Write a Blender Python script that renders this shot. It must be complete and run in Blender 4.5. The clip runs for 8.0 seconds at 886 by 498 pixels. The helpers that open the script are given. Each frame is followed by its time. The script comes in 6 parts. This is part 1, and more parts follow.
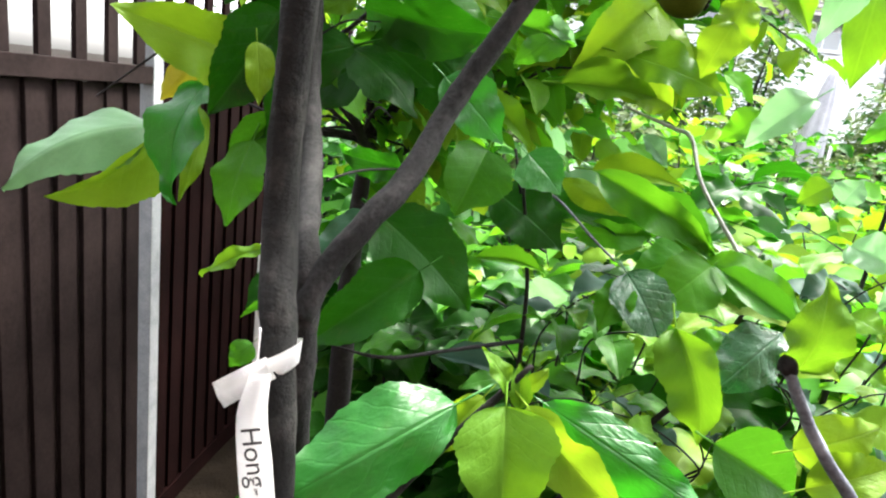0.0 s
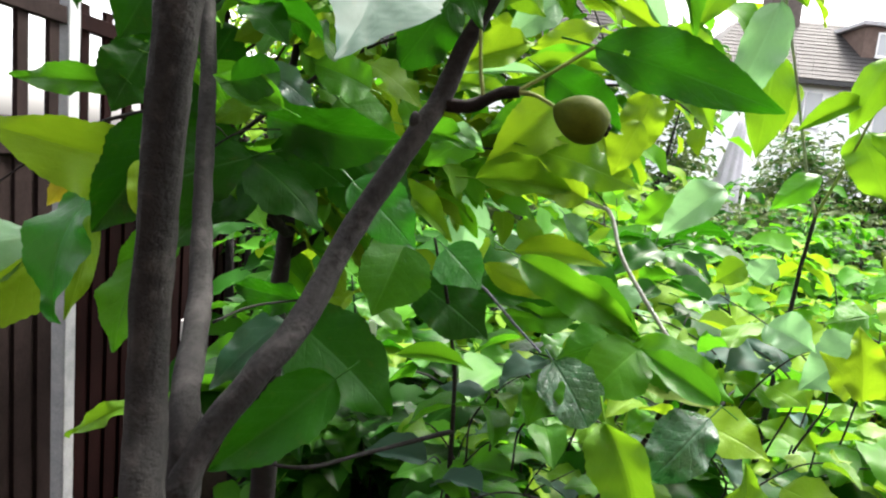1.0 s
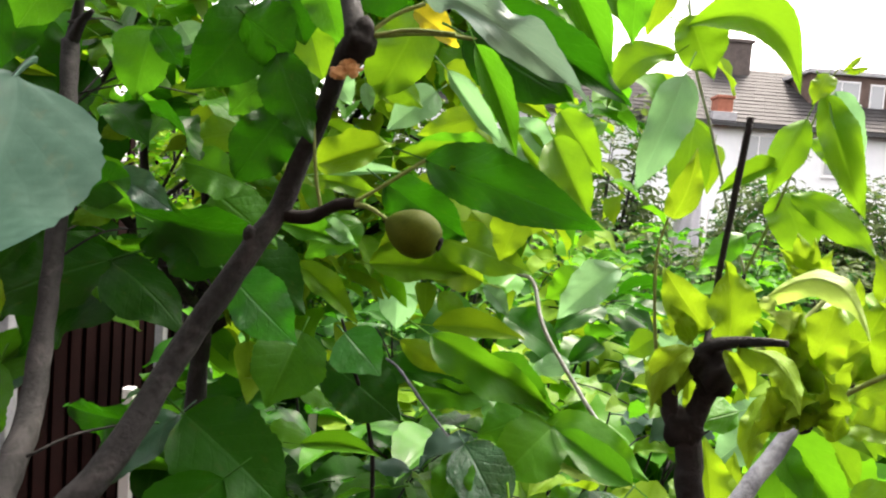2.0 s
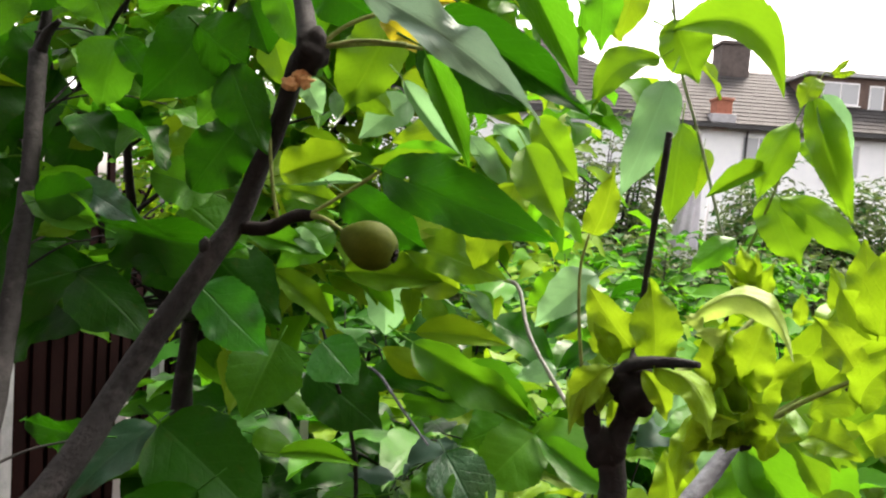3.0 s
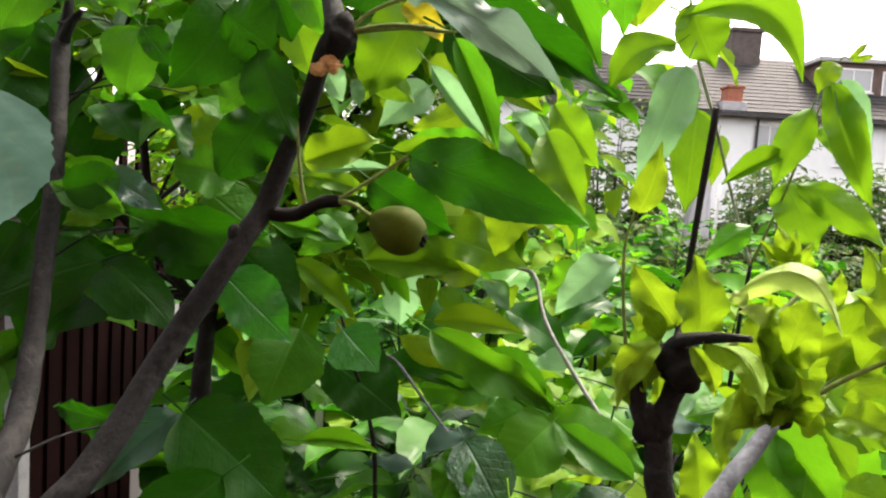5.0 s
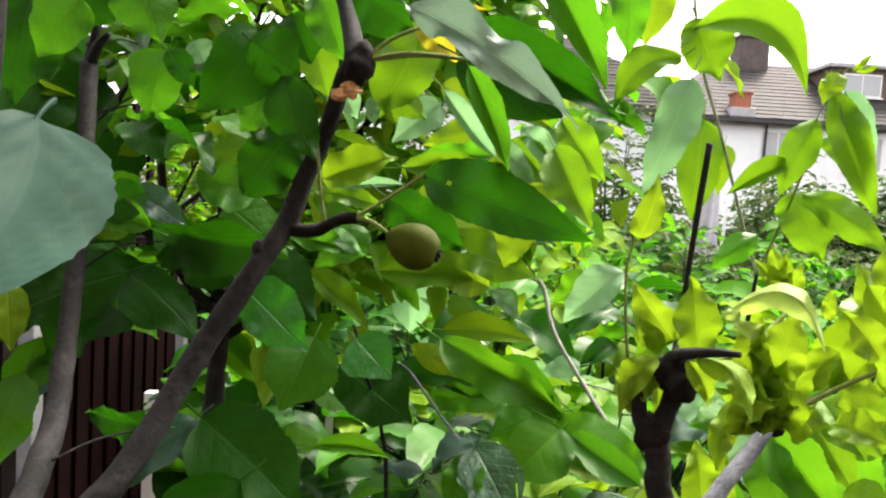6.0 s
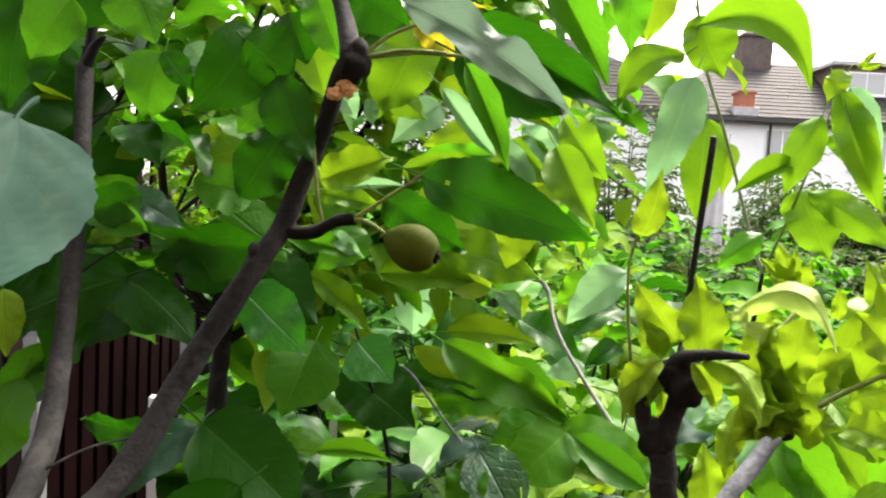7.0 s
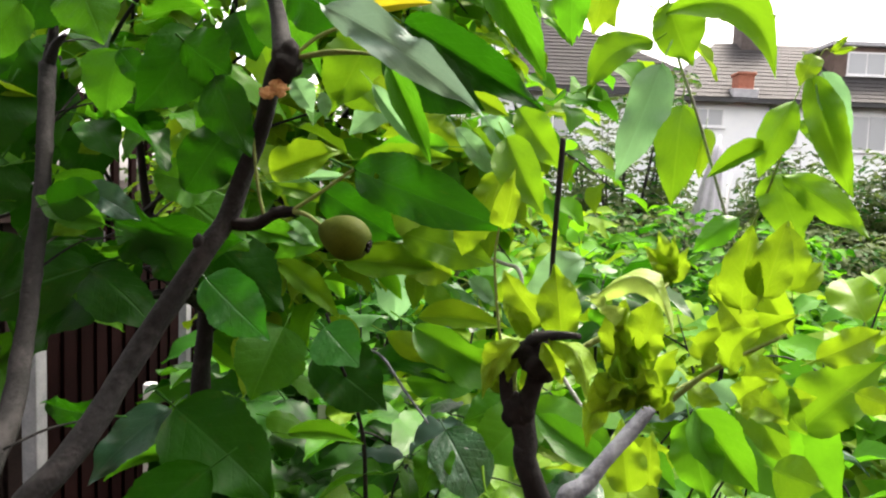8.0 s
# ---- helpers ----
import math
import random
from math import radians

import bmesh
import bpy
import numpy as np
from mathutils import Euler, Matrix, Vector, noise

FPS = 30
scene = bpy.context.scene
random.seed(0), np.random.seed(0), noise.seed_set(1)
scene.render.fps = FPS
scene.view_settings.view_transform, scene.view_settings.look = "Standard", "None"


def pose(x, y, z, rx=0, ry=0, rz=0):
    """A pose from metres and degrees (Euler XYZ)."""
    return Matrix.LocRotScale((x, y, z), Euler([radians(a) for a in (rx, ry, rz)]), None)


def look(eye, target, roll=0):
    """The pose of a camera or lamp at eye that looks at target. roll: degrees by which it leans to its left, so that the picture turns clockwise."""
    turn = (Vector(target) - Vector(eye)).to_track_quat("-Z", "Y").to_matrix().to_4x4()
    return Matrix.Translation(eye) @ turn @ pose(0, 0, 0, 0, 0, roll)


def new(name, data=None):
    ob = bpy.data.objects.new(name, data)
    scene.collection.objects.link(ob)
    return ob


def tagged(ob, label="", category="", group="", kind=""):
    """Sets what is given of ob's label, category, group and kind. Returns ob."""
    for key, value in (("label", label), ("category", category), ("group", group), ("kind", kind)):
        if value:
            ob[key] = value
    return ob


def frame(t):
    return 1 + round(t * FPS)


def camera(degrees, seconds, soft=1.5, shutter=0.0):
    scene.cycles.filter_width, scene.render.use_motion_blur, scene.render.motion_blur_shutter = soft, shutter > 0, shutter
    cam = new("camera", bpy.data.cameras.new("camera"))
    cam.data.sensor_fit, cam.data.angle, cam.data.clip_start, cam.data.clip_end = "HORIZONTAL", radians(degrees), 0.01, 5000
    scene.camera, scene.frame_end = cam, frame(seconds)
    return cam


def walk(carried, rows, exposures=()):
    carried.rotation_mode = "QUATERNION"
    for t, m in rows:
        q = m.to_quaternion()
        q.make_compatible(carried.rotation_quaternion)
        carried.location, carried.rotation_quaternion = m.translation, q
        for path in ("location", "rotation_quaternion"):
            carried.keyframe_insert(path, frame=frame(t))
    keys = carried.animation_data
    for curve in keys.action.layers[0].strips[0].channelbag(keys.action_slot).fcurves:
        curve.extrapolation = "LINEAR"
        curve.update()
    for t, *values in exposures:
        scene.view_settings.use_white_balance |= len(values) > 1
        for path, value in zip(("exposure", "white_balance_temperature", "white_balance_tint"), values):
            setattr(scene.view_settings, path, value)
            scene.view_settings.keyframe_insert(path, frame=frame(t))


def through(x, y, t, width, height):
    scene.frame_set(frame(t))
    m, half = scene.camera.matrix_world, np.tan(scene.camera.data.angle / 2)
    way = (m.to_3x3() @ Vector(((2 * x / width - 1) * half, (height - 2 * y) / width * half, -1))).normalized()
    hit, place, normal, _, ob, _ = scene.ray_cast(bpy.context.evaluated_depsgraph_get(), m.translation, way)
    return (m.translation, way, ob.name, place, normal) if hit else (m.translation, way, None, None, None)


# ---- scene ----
cam = camera(68.0, 8.0, soft=2.2)
PATH = [
    (0, (-0.002, -0.015, 1.608), (-0.216, 1.921, 1.156), 6.9),
    (0.5, (0.019, 0.028, 1.622), (-0.045, 2.000, 1.294), 6.4),
    (1, (0.011, 0.028, 1.657), (-0.033, 2.008, 1.378), 5.5),
    (1.5, (0.052, 0.042, 1.689), (0.083, 2.035, 1.533), 4.5),
    (3, (0.115, 0.05, 1.71), (0.143, 2.046, 1.59), 4.0),
    (3.5, (0.124, 0.057, 1.707), (0.176, 2.052, 1.571), 3.8),
    (4, (0.109, 0.059, 1.703), (0.115, 2.053, 1.56), 4.6),
    (4.5, (0.105, 0.058, 1.703), (0.119, 2.052, 1.549), 3.7),
    (6, (0.1, 0.029, 1.712), (0.079, 2.025, 1.581), 3.5),
    (6.5, (0.099, 0.033, 1.707), (0.071, 2.028, 1.572), 3.4),
    (7, (0.103, 0.037, 1.711), (0.069, 2.033, 1.586), 3.0),
    (7.5, (0.122, 0.037, 1.717), (0.058, 2.032, 1.585), 2.5),
    (8, (0.147, 0.016, 1.717), (0.113, 2.008, 1.548), 2.4),
]
walk(cam, [(t, look(eye, target, roll)) for t, eye, target, roll in PATH], [(0.0, 3.08, 6500, 10), (0.5, 2.85, 6500, 10), (1.5, 2.61, 7000, 14), (3.0, 2.21, 7200, 16), (4.5, 2.20, 7200, 16), (6.0, 2.38, 7100, 15), (7.5, 2.44, 7100, 15), (8.0, 2.30, 7100, 15)])

# ---- light ----
# Thin bright overcast: a pale even sky and a broad soft sun ahead and high to the right.
SUN_UP, SUN_ROUND = radians(56), radians(40)
world = bpy.data.worlds.new("sky")
scene.world = world
world.use_nodes = True
wn, wl = world.node_tree.nodes, world.node_tree.links
sky = wn.new("ShaderNodeTexSky")
sky.sky_type, sky.sun_disc = "NISHITA", False
sky.sun_elevation, sky.sun_rotation = SUN_UP, SUN_ROUND
sky.air_density, sky.dust_density, sky.ozone_density = 1.0, 4.0, 1.0
cloud = wn.new("ShaderNodeHueSaturation")
cloud.inputs["Saturation"].default_value = 0.22
wl.new(sky.outputs["Color"], cloud.inputs["Color"])
wl.new(cloud.outputs["Color"], wn["Background"].inputs["Color"])
wn["Background"].inputs["Strength"].default_value = 0.15
sun = new("sun", bpy.data.lights.new("sun", "SUN"))
sun.data.energy, sun.data.angle, sun.data.color = 2.0, radians(14), (1.0, 0.96, 0.88)
sun.matrix_world = look((0, 0, 0), (-math.cos(SUN_UP) * math.sin(SUN_ROUND), -math.cos(SUN_UP) * math.cos(SUN_ROUND), -math.sin(SUN_UP)))


# ---- materials ----
class Nodes:
    """A material's node tree, written as expressions."""

    def __init__(self, name):
        self.mat = bpy.data.materials.new(name)
        self.mat.use_nodes = True
        self.tree = self.mat.node_tree
        self.bsdf = self.tree.nodes["Principled BSDF"]
        self.out = self.tree.nodes["Material Output"]

    def add(self, kind, **inputs):
        n = self.tree.nodes.new("ShaderNode" + kind)
        for key, value in inputs.items():
            self.put(n.inputs[key.replace("_", " ")], value)
        return n

    def put(self, socket, value):
        if isinstance(value, bpy.types.NodeSocket):
            self.tree.links.new(value, socket)
        else:
            socket.default_value = value

    def math(self, op, a, b=0.0, c=0.0):
        n = self.tree.nodes.new("ShaderNodeMath")
        n.operation = op
        for s, v in zip(n.inputs, (a, b, c)):
            self.put(s, v)
        return n.outputs[0]

    def ramp(self, value, *stops):
        n = self.tree.nodes.new("ShaderNodeValToRGB")
        e = n.color_ramp.elements
        while len(e) < len(stops):
            e.new(0.5)
        for el, (pos, col) in zip(e, stops):
            el.position, el.color = pos, (*col, 1) if len(col) == 3 else col
        self.put(n.inputs[0], value)
        return n.outputs[0]

    def mix(self, fac, a, b, how="MIX"):
        n = self.tree.nodes.new("ShaderNodeMix")
        n.data_type, n.blend_type = "RGBA", how
        for s, v in zip((n.inputs[0], n.inputs[6], n.inputs[7]), (fac, a, b)):
            self.put(s, (*v, 1) if isinstance(v, tuple) and len(v) == 3 else v)
        return n.outputs[2]

    def noise(self, scale, detail=4.0, where=None, rough=0.55):
        n = self.add("TexNoise", Scale=scale, Detail=detail, Roughness=rough)
        if where is None:
            where = self.add("TexCoord").outputs["Object"]
        self.put(n.inputs["Vector"], where)
        return n.outputs[0]

    def bump(self, height, strength=0.4, distance=0.005):
        self.put(self.bsdf.inputs["Normal"], self.add("Bump", Height=height, Strength=strength, Distance=distance).outputs[0])

    def set(self, **inputs):
        for key, value in inputs.items():
            if isinstance(value, tuple) and len(value) == 3:
                value = (*value, 1)
            self.put(self.bsdf.inputs[key.replace("_", " ")], value)
        return self


def plain(name, dark, light, scale=20.0, rough=0.6, bump=0.3, distance=0.004, metal=0.0, spec=0.5, clear=0.0):
    """Two tones by noise at two scales, with a fine relief."""
    k = Nodes(name)
    coarse, fine = k.noise(scale), k.noise(scale * 9, 3)
    both = k.math("MULTIPLY_ADD", fine, 0.45, k.math("MULTIPLY", coarse, 0.65))
    k.set(Base_Color=k.ramp(both, (0.35, dark), (0.72, light)), Roughness=rough, Metallic=metal, Specular_IOR_Level=spec)
    k.bump(both, bump, distance)
    if clear:
        thin = k.add("MixShader", Fac=clear)
        k.tree.links.new(k.bsdf.outputs[0], thin.inputs[1])
        k.tree.links.new(k.add("BsdfTranslucent", Color=(*light, 1)).outputs[0], thin.inputs[2])
        k.tree.links.new(thin.outputs[0], k.out.inputs["Surface"])
    return k.mat


def leaf_material(name, dark, light, through, gloss=0.42, clear=0.42, island=False, spots=0.0, shine=0.5, relief=1.0):
    """A leaf blade: veins from its own length and width, a waxy upper face, light let through."""
    k = Nodes(name)
    uv = k.add("SeparateXYZ", Vector=k.add("UVMap").outputs[0])
    u, v = uv.outputs[0], uv.outputs[1]
    side = k.math("ABSOLUTE", k.math("SUBTRACT", u, 0.5))
    rib = k.math("SUBTRACT", 1.0, k.math("SMOOTH_MIN", k.math("DIVIDE", side, 0.035), 1.0, 0.2))
    wobble = k.math("MULTIPLY", k.noise(2.2, 2, k.add("UVMap").outputs[0]), 1.3)
    comb = k.math("FRACT", k.math("ADD", wobble, k.math("SUBTRACT", k.math("MULTIPLY", v, 7.0), k.math("MULTIPLY", side, 4.2))))
    vein = k.math("SUBTRACT", 1.0, k.math("MINIMUM", k.math("DIVIDE", k.math("ABSOLUTE", k.math("SUBTRACT", comb, 0.5)), 0.09), 1.0))
    veins = k.math("MAXIMUM", k.math("MULTIPLY", rib, 1.3), k.math("MULTIPLY", vein, 0.32))
    chance = k.add("NewGeometry").outputs["Random Per Island"] if island else k.add("ObjectInfo").outputs["Random"]
    where = k.add("TexCoord").outputs["Object"]
    mottle = k.noise(38.0 if island else 3.0, 4, where)
    fine = k.noise(150.0 if island else 15.0, 5, where, 0.65)
    tone = k.math("ADD", k.math("MULTIPLY", chance, 0.55), k.math("ADD", k.math("MULTIPLY", mottle, 0.40), k.math("MULTIPLY_ADD", fine, 0.45, -0.18)))
    face = k.mix(k.math("MULTIPLY", veins, 0.42 * min(1.0, relief)), k.ramp(tone, (0.12, dark), (0.95, light)), tuple(min(1, c * 1.45 + 0.012) for c in light))
    glow = k.mix(k.math("MULTIPLY", veins, 0.5), k.ramp(tone, (0.1, tuple(c * 0.6 for c in through)), (0.95, through)), tuple(c * 0.55 for c in through))
    if spots:
        blotch = k.ramp(k.noise(9.0, 5, where), (0.60, (0, 0, 0)), (0.70, (1, 1, 1)))
        face = k.mix(k.math("MULTIPLY", blotch, spots), face, (0.16, 0.09, 0.03))
    rough = k.math("MULTIPLY_ADD", mottle, 0.25, gloss - 0.1)
    k.set(Base_Color=face, Roughness=rough, Specular_IOR_Level=shine)
    height = k.math("ADD", k.math("MULTIPLY", veins, -0.30), k.math("ADD", k.math("MULTIPLY", mottle, 1.5), k.math("MULTIPLY", fine, 0.25)))
    k.bump(height, min(1.0, 0.7 * relief), 0.0022 * relief)
    thin = k.add("BsdfTranslucent", Color=glow)
    both = k.add("MixShader", Fac=clear)
    k.tree.links.new(k.bsdf.outputs[0], both.inputs[1])
    k.tree.links.new(thin.outputs[0], both.inputs[2])
    k.tree.links.new(both.outputs[0], k.out.inputs["Surface"])
    return k.mat


# name: dark face, light face, light let through, gloss, share let through
# Tones carry light too: deep darkened for shade, lime and tender brightened for sun.
LEAVES = {
    "deep_shade": ((0.0066, 0.0420, 0.0030), (0.0144, 0.0880, 0.0050), (0.0287, 0.1900, 0.0040), 0.34, 0.27),
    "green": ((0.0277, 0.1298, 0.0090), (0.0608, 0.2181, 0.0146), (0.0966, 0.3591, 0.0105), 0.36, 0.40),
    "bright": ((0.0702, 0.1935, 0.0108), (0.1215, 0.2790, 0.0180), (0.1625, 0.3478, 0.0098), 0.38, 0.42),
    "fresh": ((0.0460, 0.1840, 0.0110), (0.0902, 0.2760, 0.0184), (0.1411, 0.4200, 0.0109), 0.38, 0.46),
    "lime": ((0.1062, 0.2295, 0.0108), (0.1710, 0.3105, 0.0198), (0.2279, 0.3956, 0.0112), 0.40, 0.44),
    "gold": ((0.2340, 0.2295, 0.0126), (0.3510, 0.3060, 0.0198), (0.5600, 0.4800, 0.0240), 0.44, 0.44),
    "waxy": ((0.026, 0.066, 0.048), (0.044, 0.096, 0.070), (0.11, 0.22, 0.13), 0.52, 0.22),
    "glossy": ((0.009, 0.115, 0.012), (0.024, 0.185, 0.020), (0.055, 0.46, 0.014), 0.36, 0.36),
    "cream": ((0.240, 0.370, 0.070), (0.350, 0.490, 0.130), (0.38, 0.54, 0.10), 0.42, 0.42),
    "tender": ((0.1240, 0.2520, 0.0126), (0.2051, 0.3528, 0.0234), (0.2826, 0.4623, 0.0155), 0.46, 0.40),
    "dusk": ((0.020, 0.072, 0.040), (0.045, 0.125, 0.075), (0.045, 0.16, 0.05), 0.34, 0.26),
    # Paled in colour for backlight and for sky sheen on upper faces.
    "pale": ((0.105, 0.245, 0.110), (0.180, 0.350, 0.180), (0.24, 0.50, 0.20), 0.40, 0.42),
    # Sky reflected on a folded leaf's upper half, put into the colour.
    "sky_sheen": ((0.125, 0.215, 0.165), (0.200, 0.305, 0.240), (0.16, 0.27, 0.17), 0.46, 0.25),
    "blistered": ((0.010, 0.075, 0.020), (0.040, 0.150, 0.060), (0.05, 0.26, 0.05), 0.26, 0.25),
    "olive": ((0.030, 0.056, 0.016), (0.080, 0.118, 0.040), (0.13, 0.22, 0.035), 0.5, 0.3),
}
SHINE = {"deep_shade": 0.13, "green": 0.2, "bright": 0.17, "fresh": 0.17, "lime": 0.16, "gold": 0.3, "waxy": 0.10, "glossy": 0.6, "cream": 0.15, "tender": 0.12, "dusk": 0.5, "pale": 0.4, "sky_sheen": 0.15, "blistered": 0.9, "olive": 0.2}
DEEP_SHADE, GREEN, BRIGHT, FRESH, LIME, GOLD, WAXY, GLOSSY, CREAM, TENDER, DUSK, PALE, SKY_SHEEN, BLISTERED, OLIVE = (leaf_material("leaf_" + k, *v, spots=0.5 if k in ("gold",) else 0.12, shine=SHINE[k], relief={"blistered": 2.2, "glossy": 1.3, "waxy": 0.3, "green": 1.2}.get(k, 1.0)) for k, v in LEAVES.items())
MASS = {k: leaf_material("foliage_" + k, *v[:3], 0.55, v[4], island=True, shine=0.06) for k, v in LEAVES.items() if k in ("deep_shade", "green", "fresh", "lime", "waxy", "olive")}


def bark_material(name, dark, light, pale):
    k = Nodes(name)
    where = k.add("TexCoord").outputs["Object"]
    grain = k.noise(210.0, 6, where, 0.7)
    patch = k.noise(34.0, 5, where, 0.65)
    tone = k.ramp(grain, (0.3, dark), (0.75, light))
    bloom = k.ramp(patch, (0.52, (0, 0, 0)), (0.68, (1, 1, 1)))
    k.set(Base_Color=k.mix(k.math("MULTIPLY", bloom, 0.55), tone, pale), Roughness=0.78, Specular_IOR_Level=0.25)
    k.bump(k.math("ADD", grain, patch), 0.9, 0.0022)
    return k.mat


# Both pear barks are darkened in colour for the shade on their stems.
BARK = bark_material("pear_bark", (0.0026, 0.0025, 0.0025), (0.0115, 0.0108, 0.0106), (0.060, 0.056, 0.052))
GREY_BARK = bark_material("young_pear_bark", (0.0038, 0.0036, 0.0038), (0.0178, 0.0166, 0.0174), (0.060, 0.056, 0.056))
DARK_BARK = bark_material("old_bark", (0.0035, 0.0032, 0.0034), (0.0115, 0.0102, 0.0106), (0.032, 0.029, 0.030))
GREY_TWIG = bark_material("grey_twig", (0.17, 0.18, 0.160), (0.47, 0.49, 0.45), (0.58, 0.60, 0.56))
CUT_TWIG = bark_material("cut_twig", (0.048, 0.052, 0.062), (0.170, 0.183, 0.215), (0.33, 0.355, 0.40))
GREEN_TWIG = bark_material("green_twig", (0.100, 0.150, 0.035), (0.230, 0.290, 0.080), (0.30, 0.33, 0.12))
# Soil colour lowered to stand for the shade beside the fence.
SOIL = plain("soil", (0.0045, 0.0032, 0.0022), (0.013, 0.0095, 0.0065), 6.0, 0.95, 1.0, 0.03, spec=0.05)
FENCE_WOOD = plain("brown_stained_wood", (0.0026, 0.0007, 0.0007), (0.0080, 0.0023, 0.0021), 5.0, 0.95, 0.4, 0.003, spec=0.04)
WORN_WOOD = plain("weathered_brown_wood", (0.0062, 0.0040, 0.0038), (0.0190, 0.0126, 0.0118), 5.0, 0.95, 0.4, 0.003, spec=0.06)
CONCRETE = plain("concrete", (0.17, 0.18, 0.19), (0.29, 0.30, 0.31), 11.0, 0.9, 0.5, 0.003)
RENDER_WHITE = plain("white_render", (0.84, 0.87, 0.89), (0.92, 0.94, 0.95), 3.0, 0.9, 0.3, 0.006)
TILE = plain("clay_roof_tile", (0.0095, 0.0090, 0.0094), (0.027, 0.0250, 0.0260), 3.0, 0.85, 0.5, 0.01)
BRICK_RED = plain("red_brick", (0.26, 0.08, 0.05), (0.42, 0.16, 0.10), 7.0, 0.9, 0.5, 0.01)
BRICK_DARK = plain("sooty_brick", (0.055, 0.045, 0.042), (0.13, 0.105, 0.095), 4.0, 0.9, 0.5, 0.01)
SLATE_CLAD = plain("hung_tile", (0.085, 0.055, 0.045), (0.16, 0.11, 0.09), 4.0, 0.85, 0.5, 0.01)
UPVC = plain("white_plastic", (0.76, 0.77, 0.78), (0.82, 0.82, 0.82), 4.0, 0.35, 0.05, 0.001)
LEAD = plain("lead_flashing", (0.30, 0.30, 0.32), (0.5, 0.5, 0.52), 6.0, 0.6, 0.3, 0.004)
GUTTER = plain("black_gutter", (0.012, 0.012, 0.013), (0.028, 0.028, 0.03), 5.0, 0.4, 0.1, 0.002)
CANVAS = plain("pale_canvas_cover", (0.42, 0.41, 0.46), (0.62, 0.60, 0.66), 3.0, 0.85, 0.6, 0.02)
PAPER = plain("white_label_tape", (0.80, 0.80, 0.81), (0.88, 0.88, 0.88), 60.0, 0.5, 0.2, 0.0004, clear=0.4)
INK = plain("black_ink", (0.018, 0.018, 0.020), (0.035, 0.035, 0.04), 90.0, 0.5, 0.05, 0.0002)
WIRE = plain("pale_wire", (0.5, 0.5, 0.5), (0.65, 0.65, 0.65), 90.0, 0.5, 0.05, 0.0002)
PEAR_SKIN = plain("green_pear_skin", (0.034, 0.054, 0.003), (0.064, 0.086, 0.007), 90.0, 0.66, 0.3, 0.0006, spec=0.08)
BUD_SCALE = plain("orange_bud_scale", (0.42, 0.20, 0.07), (0.62, 0.36, 0.16), 130.0, 0.7, 0.4, 0.0006)
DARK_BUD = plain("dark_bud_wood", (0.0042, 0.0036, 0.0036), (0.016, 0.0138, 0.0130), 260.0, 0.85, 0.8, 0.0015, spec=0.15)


def glass_material():
    k = Nodes("window_glass")
    # Pale base colour stands for reflected sky and net curtains behind.
    k.set(Base_Color=(0.34, 0.36, 0.38), Roughness=0.06, Specular_IOR_Level=0.9)
    return k.mat


GLASS = glass_material()


# ---- builders ----
def link(name, bm, material, parent=None, label="", smooth=True):
    """A bmesh as one mesh object, in world coordinates, under parent if one is given."""
    data = bpy.data.meshes.new(name)
    bm.to_mesh(data)
    bm.free()
    data.materials.append(material)
    if smooth:
        data.shade_smooth()
    ob = new(name, data)
    if parent:
        ob.parent = parent
        ob.matrix_parent_inverse = parent.matrix_world.inverted()
    if label:
        ob["label"] = label
    return ob


def part(name, bm, material, parent, label="", smooth=False):
    return link(name, bm, material, parent, label, smooth)


def thing(name, at, label, category, group="", kind=""):
    ob = new(name)
    ob.empty_display_size = 0.1
    ob.matrix_world = Matrix.Translation(at)
    return tagged(ob, label, category, group, kind)


def box(lo, hi, bevel=0.0, bm=None, turn=None):
    bm = bm or bmesh.new()
    lo, hi = Vector(lo), Vector(hi)
    got = bmesh.ops.create_cube(bm, size=1.0)["verts"]
    for v in got:
        v.co = Vector([lo[i] + (v.co[i] + 0.5) * (hi[i] - lo[i]) for i in range(3)])
    if turn:
        bmesh.ops.transform(bm, matrix=turn, verts=got)
    if bevel:
        edges = list({e for v in got for e in v.link_edges})
        bmesh.ops.bevel(bm, geom=edges, offset=bevel, segments=2, affect="EDGES", profile=0.5)
    return bm


def smooth_path(points, per=6):
    """Catmull-Rom through the points."""
    p = [Vector(q) for q in points]
    p = [2 * p[0] - p[1], *p, 2 * p[-1] - p[-2]]
    line = []
    for i in range(1, len(p) - 2):
        a, b, c, d = p[i - 1:i + 3]
        for j in range(per):
            t = j / per
            line.append(0.5 * (2 * b + (c - a) * t + (2 * a - 5 * b + 4 * c - d) * t * t + (3 * b - a - 3 * c + d) * t ** 3))
    line.append(p[-2])
    return line


